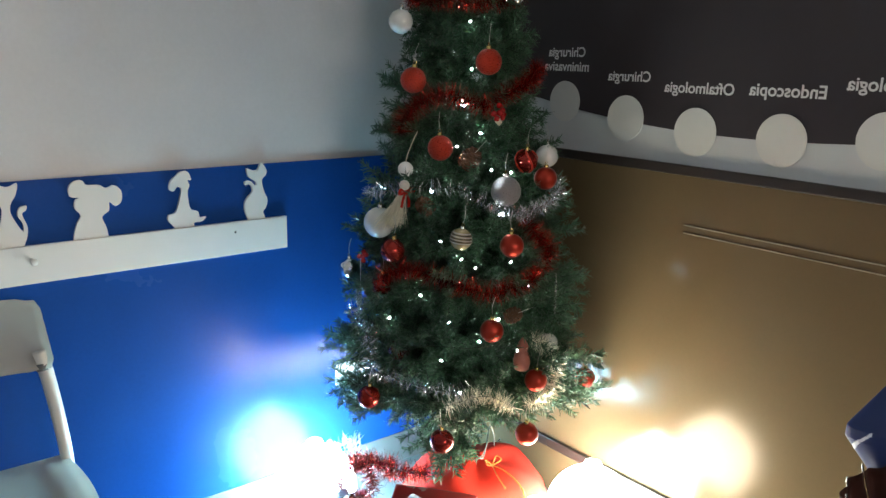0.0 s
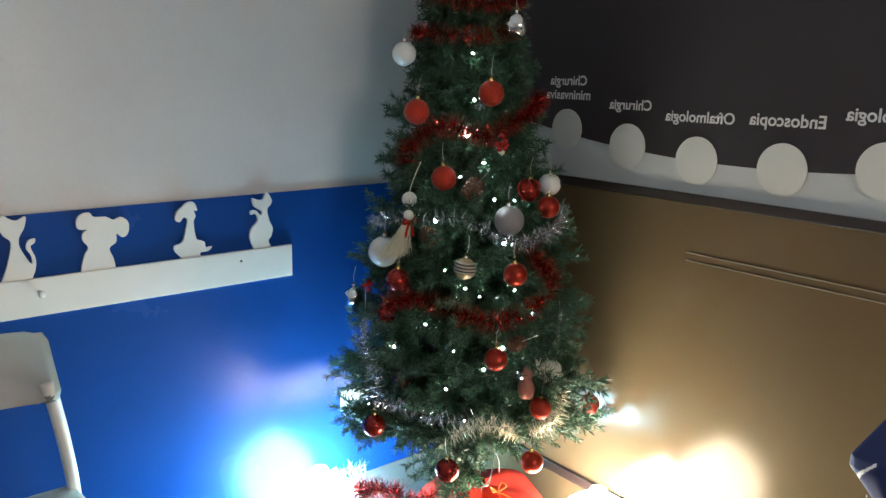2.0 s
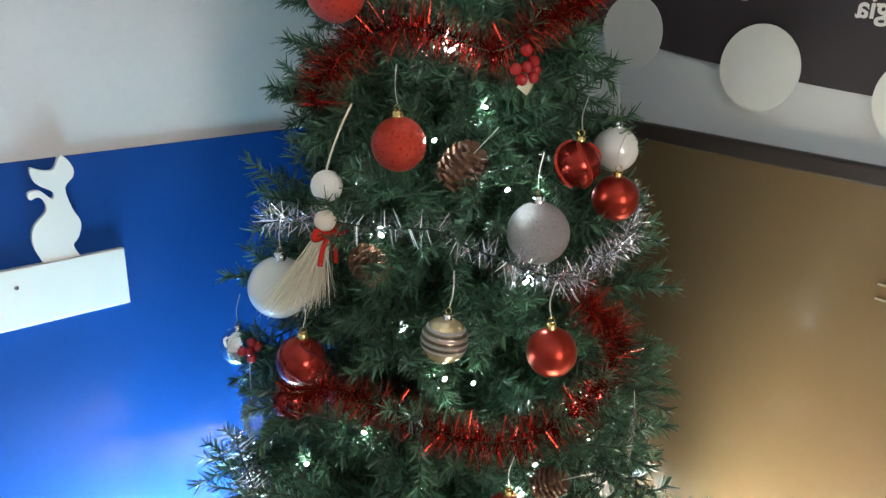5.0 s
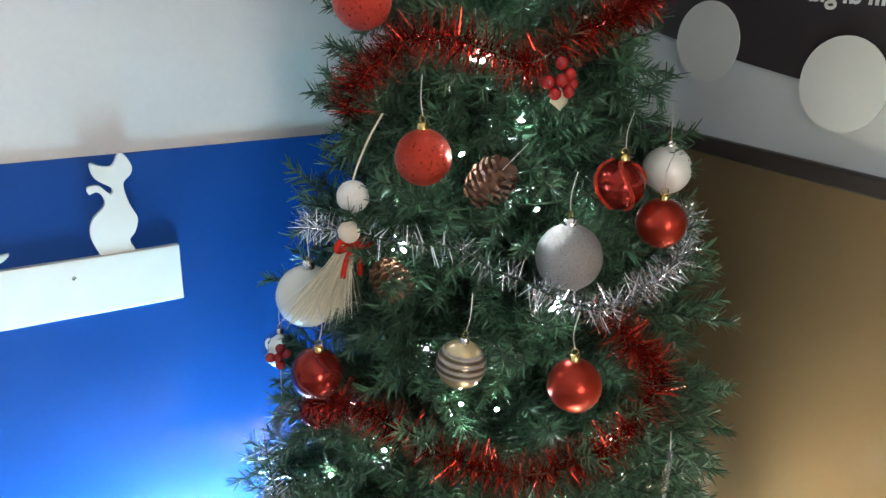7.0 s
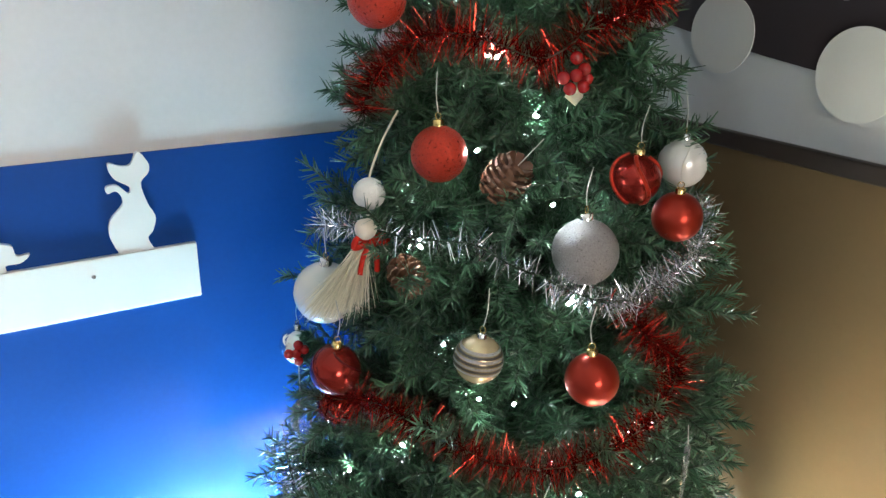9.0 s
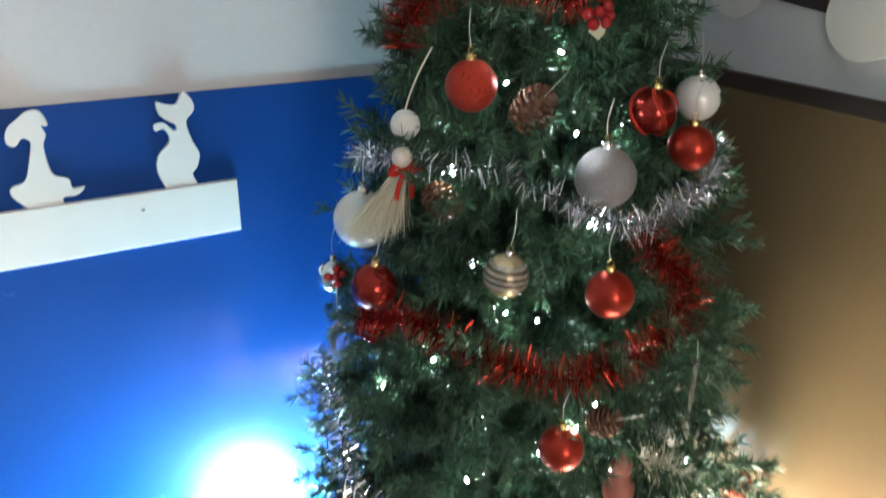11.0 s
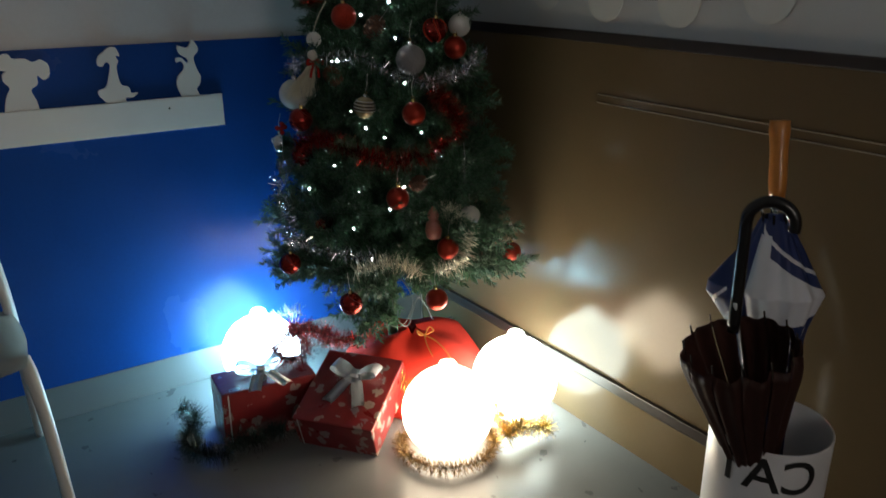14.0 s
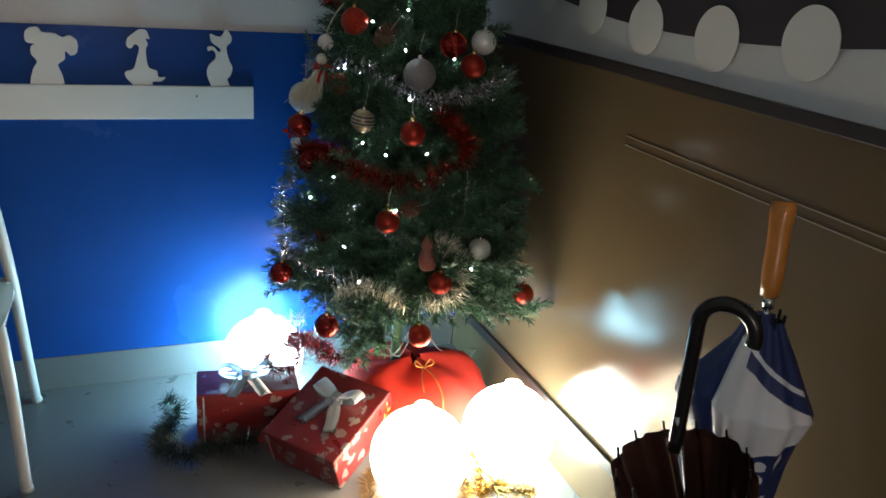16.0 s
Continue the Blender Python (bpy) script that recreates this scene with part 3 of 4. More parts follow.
def tree():
    rng = random.Random(7)
    root = thing("christmas_tree", AXIS)
    tagged(root, "artificial green christmas tree with dense needled branches in the corner", "christmas tree")
    part("trunk", tube([(0, 0, 0.05), (0.004, 0, 0.7), (-0.003, 0.003, 1.4), (0, 0, 2.08)], 0.016, 12, radii=[0.018, 0.016, 0.014, 0.008]), M["wire"], root, smooth=True)
    for k in range(4):
        a = radians(45 + 90 * k)
        part("stand_leg", tube([(0, 0, 0.10), (0.10 * math.cos(a), 0.10 * math.sin(a), 0.055), (0.22 * math.cos(a), 0.22 * math.sin(a), 0.008)], 0.008, 8), M["wire"], root)
    lengths = (0.44, 0.36, 0.29, 0.22, 0.16, 0.11)
    meshes = {ln: [branch_mesh(ln, 11 + 7 * i + k) for k in range(4)] for i, ln in enumerate(lengths)}
    z, tier = 0.47, 0
    while z < 2.06:
        r = tree_r(z)
        n = max(8, int(round(8 + 19 * r)))
        for k in range(n):
            a = 2 * math.pi * (k + 0.5 * (tier % 2) + rng.uniform(-0.22, 0.22)) / n
            want = r * rng.uniform(0.74, 1.10) - 0.012
            c, s = math.cos(a), math.sin(a)
            if c > 0:
                want = min(want, (-0.03 - AXIS.x) / c)
            if s > 0:
                want = min(want, (-0.03 - AXIS.y) / s)
            ln = min(lengths, key=lambda q: abs(q - want))
            tilt = rng.uniform(-6, 14) + (10 if z > 1.5 else 0) + (6 if z < 0.5 else 0)
            m = Matrix.Translation((0, 0, z + rng.uniform(-0.02, 0.02))) @ pose(0, 0, 0, 0, -tilt, math.degrees(a)) @ pose(0, 0, 0, rng.uniform(0, 360), 0, 0) @ Matrix.Diagonal((want / ln, 1, 1, 1))
            link("branch", rng.choice(meshes[ln]), None, root, m=m)
        z += 0.068
        tier += 1
    for deg, z, ln, tilt in ((318, 0.50, 0.50, -2), (300, 0.60, 0.48, 6), (140, 0.66, 0.45, 4), (152, 0.52, 0.44, -3), (326, 0.86, 0.41, 8), (312, 1.0, 0.37, 8), (300, 1.13, 0.34, 4), (136, 0.98, 0.37, 8), (150, 1.34, 0.28, 4), (152, 1.49, 0.26, 2)):
        base_ln = 0.44 if ln > 0.4 else 0.36
        m = Matrix.Translation((0, 0, z)) @ pose(0, 0, 0, 0, -tilt, deg) @ Matrix.Diagonal((ln / base_ln, 1, 1, 1))
        link("branch", rng.choice(meshes[base_ln]), None, root, m=m)
    for deg, ln in ((205, 0.22), (222, 0.29), (236, 0.22)):
        m = Matrix.Translation((0.06 * math.cos(radians(deg)), 0.06 * math.sin(radians(deg)), 0.50)) @ pose(0, 0, 0, 0, 38, deg)
        link("branch", rng.choice(meshes[ln]), None, root, m=m)
    for k in range(5):
        m = Matrix.Translation((0, 0, 2.0)) @ pose(0, 0, 0, 0, -60 - 5 * k, 72 * k)
        link("branch", meshes[0.11][k % 3], None, root, m=m)


tree()


# ---- tinsel garlands ----
def tinsel_mesh(name, line, material, per_m=1500, reach=(0.018, 0.034), width=0.0019, seed=1):
    rng = np.random.default_rng(seed)
    pts = np.array([tuple(p) for p in line])
    d = np.diff(pts, axis=0)
    ln = np.linalg.norm(d, axis=1)
    cum = np.concatenate([[0], np.cumsum(ln)])
    n = int(cum[-1] * per_m)
    t = rng.uniform(0, cum[-1], n)
    i = np.clip(np.searchsorted(cum, t) - 1, 0, len(ln) - 1)
    b = pts[i] + d[i] * ((t - cum[i]) / ln[i])[:, None]
    u = d[i] / ln[i][:, None]
    rad = rng.normal(size=(n, 3))
    rad -= (rad * u).sum(1)[:, None] * u
    rad /= np.linalg.norm(rad, axis=1, keepdims=True)
    way = rad + u * rng.uniform(-0.5, 0.5, (n, 1))
    np.random.seed(seed)
    me = strips(name, b, b + way * rng.uniform(*reach, (n, 1)), width)
    me.materials.append(material)
    return me


def garland(label, stops, material, out=0.0, seed=1, per_m=1500, reach=(0.018, 0.034)):
    root = thing("tinsel_garland", AXIS)
    tagged(root, label, "tinsel", "tinsel garlands on the tree")
    line = [p - AXIS for p in smooth_line([on_tree(a, z, out) for a, z in stops], 8)]
    part("cord", tube(line, 0.0012, 5), M["wire"], root)
    link("fringe", tinsel_mesh("fringe", line, material, per_m, reach, seed=seed), None, root)


garland("red foil tinsel garland near the tree top", [(150, 1.75), (175, 1.742), (201, 1.741), (229, 1.736), (262, 1.745), (300, 1.77)], M["foil_red"], 0.005, 3, 2400, (0.02, 0.036))
garland("red foil tinsel garland round the upper tip", [(150, 1.86), (184, 1.850), (208, 1.838), (238, 1.822), (277, 1.834), (310, 1.86)], M["foil_red"], 0.01, 2, 2400, (0.02, 0.036))
garland("thick red foil tinsel garland in swags", [(181, 1.365), (183, 1.40), (188, 1.433), (204, 1.474), (219, 1.480), (230, 1.468), (243, 1.455), (257, 1.487), (277, 1.511), (298, 1.545), (315, 1.56)], M["foil_red"], 0.004, 4, 3000, (0.022, 0.044))
garland("silver foil tinsel garland across the middle", [(130, 1.15), (158, 1.175), (192, 1.218), (208, 1.222), (225, 1.226), (235, 1.204), (246, 1.184)], M["foil_silver"], -0.006, 5, 1200, (0.016, 0.034))
garland("dense silver foil tinsel garland below the glitter bauble", [(244, 1.188), (258, 1.157), (269, 1.158), (283, 1.173), (300, 1.190), (320, 1.21)], M["foil_silver"], 0.004, 15, 2600, (0.016, 0.035))
garland("thick red foil tinsel garland hanging in a low swag", [(186, 0.955), (202, 0.990), (214, 0.980), (224, 0.964), (234, 0.944), (245, 0.938), (255, 0.945), (266, 0.964), (278, 1.001), (282, 1.042), (271, 1.097), (267, 1.139)], M["foil_red"], -0.014, 6, 3000, (0.020, 0.044))
garland("silver foil tinsel garland among the lower branches", [(166, 0.83), (174, 0.812), (186, 0.763), (190, 0.684), (201, 0.678), (215, 0.668), (227, 0.660), (234, 0.678)], M["foil_silver"], -0.004, 7, 1300, (0.016, 0.034))
garland("champagne foil tinsel bunch on the lowest branches", [(224, 0.613), (230, 0.628), (238, 0.644), (245, 0.636), (253, 0.600)], M["foil_champagne"], -0.012, 8, 1900, (0.02, 0.042))
garland("champagne foil tinsel garland curling up beside a bauble", [(260, 0.600), (268, 0.596), (275, 0.620), (279, 0.665), (279, 0.710), (272, 0.763), (264, 0.789)], M["foil_champagne"], -0.022, 9, 1900, (0.02, 0.042))


def floor_tinsel(label, points, material, seed, per_m=1700, reach=(0.016, 0.03)):
    root = thing("tinsel_garland", points[0])
    tagged(root, label, "tinsel", "tinsel on the floor")
    line = [p - Vector(points[0]) for p in smooth_line(points, 8)]
    part("cord", tube(line, 0.0012, 5), M["wire"], root)
    link("fringe", tinsel_mesh("fringe", line, material, per_m, reach, seed=seed), None, root)


floor_tinsel("dark green tinsel garland lying on the floor by the gifts", [(-1.16, -0.28, 0.07), (-1.12, -0.33, 0.05), (-1.16, -0.40, 0.04), (-1.19, -0.47, 0.045), (-1.17, -0.545, 0.05), (-1.10, -0.58, 0.04), (-1.05, -0.555, 0.06), (-1.0, -0.58, 0.05), (-0.94, -0.565, 0.06), (-0.90, -0.57, 0.05)], M["foil_dark"], 21, 5600, (0.028, 0.050))
floor_tinsel("red tinsel garland piled between the gifts and the globe", [(-0.80, -0.20, 0.25), (-0.74, -0.24, 0.23), (-0.68, -0.30, 0.24), (-0.62, -0.33, 0.22), (-0.66, -0.40, 0.23), (-0.56, -0.46, 0.23), (-0.66, -0.46, 0.27), (-0.72, -0.36, 0.27), (-0.79, -0.32, 0.24), (-0.84, -0.37, 0.232), (-0.83, -0.44, 0.228), (-0.77, -0.45, 0.225), (-0.74, -0.40, 0.25), (-0.74, -0.28, 0.27), (-0.64, -0.40, 0.26)], M["foil_red"], 22, 2600, (0.022, 0.044))
floor_tinsel("pale champagne tinsel tuft beside the cool globe", [(-0.76, -0.20, 0.27), (-0.72, -0.23, 0.30), (-0.69, -0.26, 0.29)], M["foil_champagne"], 23, 1600, (0.022, 0.042))
ring = [(-0.485 + 0.15 * math.cos(a), -0.897 + 0.15 * math.sin(a), 0.030) for a in (radians(130 + 300 * k / 14) for k in range(15))]
floor_tinsel("brown gold tinsel ring round the foot of a globe", ring, M["foil_bronze"], 24, 4200, (0.02, 0.036))
floor_tinsel("gold tinsel bunch between two globes", [(-0.36, -0.74, 0.05), (-0.335, -0.82, 0.10), (-0.325, -0.90, 0.13), (-0.315, -0.96, 0.10), (-0.34, -1.02, 0.06), (-0.29, -1.02, 0.09), (-0.26, -1.00, 0.06), (-0.21, -1.03, 0.05), (-0.16, -1.02, 0.04)], M["foil_gold"], 25, 5200, (0.03, 0.052))
floor_tinsel("gold tinsel strand behind the tilted gift", [(-0.56, -0.58, 0.10), (-0.53, -0.64, 0.16), (-0.50, -0.70, 0.14), (-0.47, -0.72, 0.06)], M["foil_gold"], 26, 2000, (0.02, 0.035))


# ---- red sack round the tree foot ----
def sack():
    root = thing("fabric_sack", (-0.36, -0.485, 0))
    tagged(root, "red felt sack round the tree foot with gold ribbon", "sack")
    bm = bmesh.new()
    rings = []
    for k, (r, z) in enumerate([(0.235, 0.0), (0.26, 0.03), (0.265, 0.07), (0.255, 0.13), (0.215, 0.185), (0.15, 0.215), (0.08, 0.225), (0.040, 0.230), (0.019, 0.232)]):
        ring = []
        for i in range(72):
            a = 2 * math.pi * i / 72
            f = 1 + (0.05 * math.sin(5 * a + 1.2 * k * 0.2) + 0.03 * math.sin(11 * a)) * (0.5 - 0.06 * k) + 0.02 * noise.noise((math.cos(a) * 3, math.sin(a) * 3, z * 9))
            ring.append(bm.verts.new((r * f * math.cos(a), r * f * math.sin(a) * 0.95, z + (0.012 * math.sin(4 * a + 0.6) if z > 0.05 else 0))))
        rings.append(ring)
    for a, b in zip(rings, rings[1:]):
        for i in range(72):
            j = (i + 1) % 72
            bm.faces.new((a[i], a[j], b[j], b[i]))
    part("cloth", bm, M["felt_red"], root, smooth=True)
    for pts in ([(0.0, -0.085, 0.240), (0.018, -0.13, 0.232), (0.022, -0.205, 0.205), (0.012, -0.250, 0.150)], [(0.0, -0.085, 0.240), (-0.022, -0.13, 0.234), (-0.035, -0.19, 0.213)],
                [(0.0, -0.085, 0.240), (-0.025, -0.075, 0.262), (-0.03, -0.095, 0.255), (0.0, -0.085, 0.240)], [(0.0, -0.085, 0.240), (0.026, -0.075, 0.262), (0.03, -0.095, 0.255), (0.0, -0.085, 0.240)]):
        part("ribbon", tube(smooth_line(pts, 6), 0.0026, 6), M["ribbon_gold"], root, "gold ribbon", smooth=True)


sack()


# ---- baubles ----
def bauble_parts(root, r, style):
    ball_m = {"stripe": "champagne", "swirl": "red_gloss", "mirror": "silver"}.get(style, style)
    prof = [(r * math.sin(math.pi * k / 24), -r * math.cos(math.pi * k / 24)) for k in range(25)]
    ball = part("ball", lathe(prof, 40), M[ball_m], root, smooth=True)
    part("cap", lathe([(r * 0.20, r * 0.95), (r * 0.20, r * 1.17), (r * 0.17, r * 1.2), (0, r * 1.2)], 18), M["gold" if "red" in style or style == "swirl" else "silver"], root, "small metal cap", smooth=True)
    part("loop", tube([(0.0045 * math.cos(t), 0, r * 1.2 + 0.004 + 0.0045 * math.sin(t)) for t in (math.pi * 2 * k / 10 for k in range(11))], 0.0007, 5), M["gold"], root)
    part("thread", tube(smooth_line([(0, 0, r * 1.2 + 0.008), (0.002, 0.001, r * 1.2 + 0.03), (-0.004, 0.006, r * 1.2 + 0.058)], 4), 0.0008, 5), M["thread"], root)
    bands = []
    if style == "stripe":
        bands = [(k, 0.05, "silver_glitter") for k in (0.62, 0.34, 0.06, -0.22)]
    for h, w, key in bands:
        pr = [(1.012 * r * math.sqrt(max(0, 1 - q * q)), r * q) for q in (h - w, h, h + w)]
        part("band", lathe(pr, 40), M[key], ball, "glittering band", smooth=True)
    if style == "stripe":
        for h in (0.48, 0.20, -0.08):
            pr = [(1.006 * r * math.sqrt(1 - q * q), r * q) for q in (h - 0.05, h, h + 0.05)]
            part("band", lathe(pr, 40), M["dark_rail"], ball, "dark line", smooth=True)
    if style in ("swirl", "red_gloss"):
        n = 4 if style == "swirl" else 3
        for k in range(n):
            line = []
            for q in range(17):
                th = math.pi * (0.12 + 0.76 * q / 16)
                ph = 2 * math.pi * k / n + (1.5 if style == "swirl" else 3.4) * q / 16
                line.append(Vector((math.sin(th) * math.cos(ph), math.sin(th) * math.sin(ph), math.cos(th))) * r * 1.0)
            part("swirl", tube(line, r * (0.09 if style == "swirl" else 0.045), 6), M["red_glitter" if style == "swirl" else "dark_red"], ball, "swirling painted line", smooth=True)


BALLS = [   # style, radius, label, places
    ("red_matte", 0.034, "plain matte red bauble", [(-0.519, -0.778, 1.071), (-0.336, -0.721, 1.242), (-0.572, -0.765, 0.823), (-0.486, -0.842, 0.505), (-0.418, -0.803, 0.645), (-0.111, -0.736, 0.553)]),
    ("red_glitter", 0.036, "glittering red bauble", [(-0.635, -0.589, 1.335), (-0.54, -0.677, 1.577), (-0.69, -0.53, 1.522)]),
    ("red_gloss", 0.034, "shiny red bauble with curling lines", [(-0.766, -0.540, 1.042), (-0.724, -0.733, 0.507), (-0.709, -0.405, 0.900), (-0.664, -0.435, 0.685), (-0.805, -0.475, 0.574)]),
    ("swirl", 0.034, "shiny red bauble with glitter swirls", [(-0.382, -0.682, 1.292)]),
    ("silver_glitter", 0.043, "large silver glitter bauble", [(-0.484, -0.708, 1.214)]),
    ("stripe", 0.032, "champagne bauble with glitter bands", [(-0.630, -0.685, 1.086)]),
    ("pearl", 0.046, "large pearl white bauble", [(-0.730, -0.422, 1.100)]),
    ("pearl", 0.034, "pearl white bauble", [(-0.292, -0.680, 1.302), (-0.245, -0.680, 0.690), (-0.670, -0.440, 1.683)]),
    ("mirror", 0.034, "mirrored silver bauble", [(-0.424, -0.650, 1.768), (-0.698, -0.203, 0.905)]),
]
for style, r, label, places in BALLS:
    first = None
    for i, p in enumerate(places):
        turn = pose(0, 0, 0, random.uniform(-6, 6), random.uniform(-6, 6), random.uniform(0, 360))
        out = (Vector((-1.6, -2.2, 1.5)) - Vector(p)).normalized() * (0.032 if style == "red_gloss" else 0.018)   # hang clear of the needles
        m = Matrix.Translation(Vector(p) + out) @ turn
        if first is None:
            first = thing("bauble", m=m)
            tagged(first, label + " hanging on the tree", "bauble", "baubles on the tree")
            bauble_parts(first, r, style)
        else:
            copy_thing(first, m)


# ---- umbrellas and their stand ----
STAND = Vector((-0.235, -1.833, 0))


def umbrella_stand():
    root = thing("umbrella_stand", STAND)
    tagged(root, "white round umbrella stand with black lettering by the wall", "umbrella stand")
    part("body", lathe([(0, 0.0), (0.126, 0.0), (0.130, 0.004), (0.131, 0.25), (0.132, 0.491), (0.130, 0.495), (0.127, 0.493), (0.126, 0.25), (0.122, 0.012), (0, 0.012)], 64), M["stand"], root, smooth=True)
    me = letters("CAT", 0.222, 0.012)
    bm = bmesh.new()
    bm.from_mesh(me)
    bmesh.ops.triangulate(bm, faces=bm.faces)
    for _ in range(3):
        bmesh.ops.subdivide_edges(bm, edges=[e for e in bm.edges if e.calc_length() > 0.012], cuts=1)
        bmesh.ops.triangulate(bm, faces=bm.faces)
    bm.to_mesh(me)
    bm.free()
    for v in me.vertices:      # wrapped round the body, reading from right to left
        a = math.atan2(-0.893, -1.448) - v.co.x / 0.133
        v.co = Vector((0.1335 * math.cos(a), 0.1335 * math.sin(a), 0.400 + v.co.y))
    me.name = "lettering"
    link("lettering", me, M["black_paint"], root, "black letters reading CAT")


umbrella_stand()


def folded_cloth(root, foot, top, radii, pleats, mats, deep=0.35, seed=0, twist=0.5):
    """Loosely furled cloth: one pleated panel after another round the shaft."""
    axis = (top - foot)
    ln = axis.length
    q = axis.to_track_quat("Z", "Y").to_matrix()
    rng = random.Random(seed)
    jit = [rng.uniform(0.94, 1.08) for _ in range(pleats)]
    for p in range(pleats):
        bm = bmesh.new()
        rows = []
        for k in range(19):
            h = k / 18
            r = float(np.interp(h, [a for a, _ in radii], [b for _, b in radii]))
            row = []
            for i in range(11):
                f = i / 10
                a = 2 * math.pi * (p + f) / pleats + twist * h
                bulge = 1 - deep + deep * 1.25 * math.sin(math.pi * f) * jit[p]
                ripple = 1 + 0.04 * math.sin(9 * f + 5 * h + p)
                edge = 0.02 * math.sin(math.pi * f) * (h > 0.999)
                row.append(bm.verts.new(foot + q @ Vector((r * bulge * ripple * math.cos(a), r * bulge * ripple * math.sin(a), (h - edge) * ln))))
            rows.append(row)
        for a, b in zip(rows, rows[1:]):
            for i in range(10):
                bm.faces.new((a[i], a[i + 1], b[i + 1], b[i]))
        bmesh.ops.solidify(bm, geom=list(bm.faces), thickness=0.0012)
        part("panel", bm, mats[p % len(mats)], root, smooth=True)
        tipv = rows and foot + q @ Vector((float(radii[-1][1]) * (1 - deep) * math.cos(2 * math.pi * p / pleats + twist), float(radii[-1][1]) * (1 - deep) * math.sin(2 * math.pi * p / pleats + twist), ln))
        part("rib_tip", tube([tipv - axis.normalized() * 0.02, tipv + axis.normalized() * 0.016], 0.0022, 6), M["steel"], root)


def dark_umbrella():
    foot, neck = Vector((-0.200, -1.868, 0.02)), Vector((-0.390, -1.822, 0.755))
    root = thing("umbrella", foot)
    tagged(root, "folded dark maroon umbrella with black crook handle in the stand", "umbrella", "umbrellas in the stand")
    z = Vector((0, 0, 0))
    n = neck - foot
    part("shaft", tube([z, n * 1.1], 0.005, 10), M["steel"], root, smooth=True)
    side = Vector((0.57, -0.82, 0)).normalized()
    up = Vector((-0.02, 0.0, 1)).normalized()
    base = n + up * 0.005 + Vector((-0.008, 0.008, 0))
    pts = [base, base + up * 0.11, base + up * 0.213]
    c = base + up * 0.240 + side * 0.044
    pts += [c + 0.044 * (-math.cos(a) * side + math.sin(a) * up) for a in (math.pi * k / 8 for k in range(9))]
    pts += [c + side * 0.043 - up * 0.012]
    part("crook_handle", tube(smooth_line(pts, 4), 0.0125, 14), M["black"], root, "glossy black crook handle", smooth=True)
    folded_cloth(root, n * 0.12, n * 0.968, [(0, 0.015), (0.5, 0.048), (0.62, 0.066), (0.8, 0.096), (0.93, 0.119), (1, 0.118)], 12, [M["maroon"]], 0.06, 3, 0.4)


dark_umbrella()


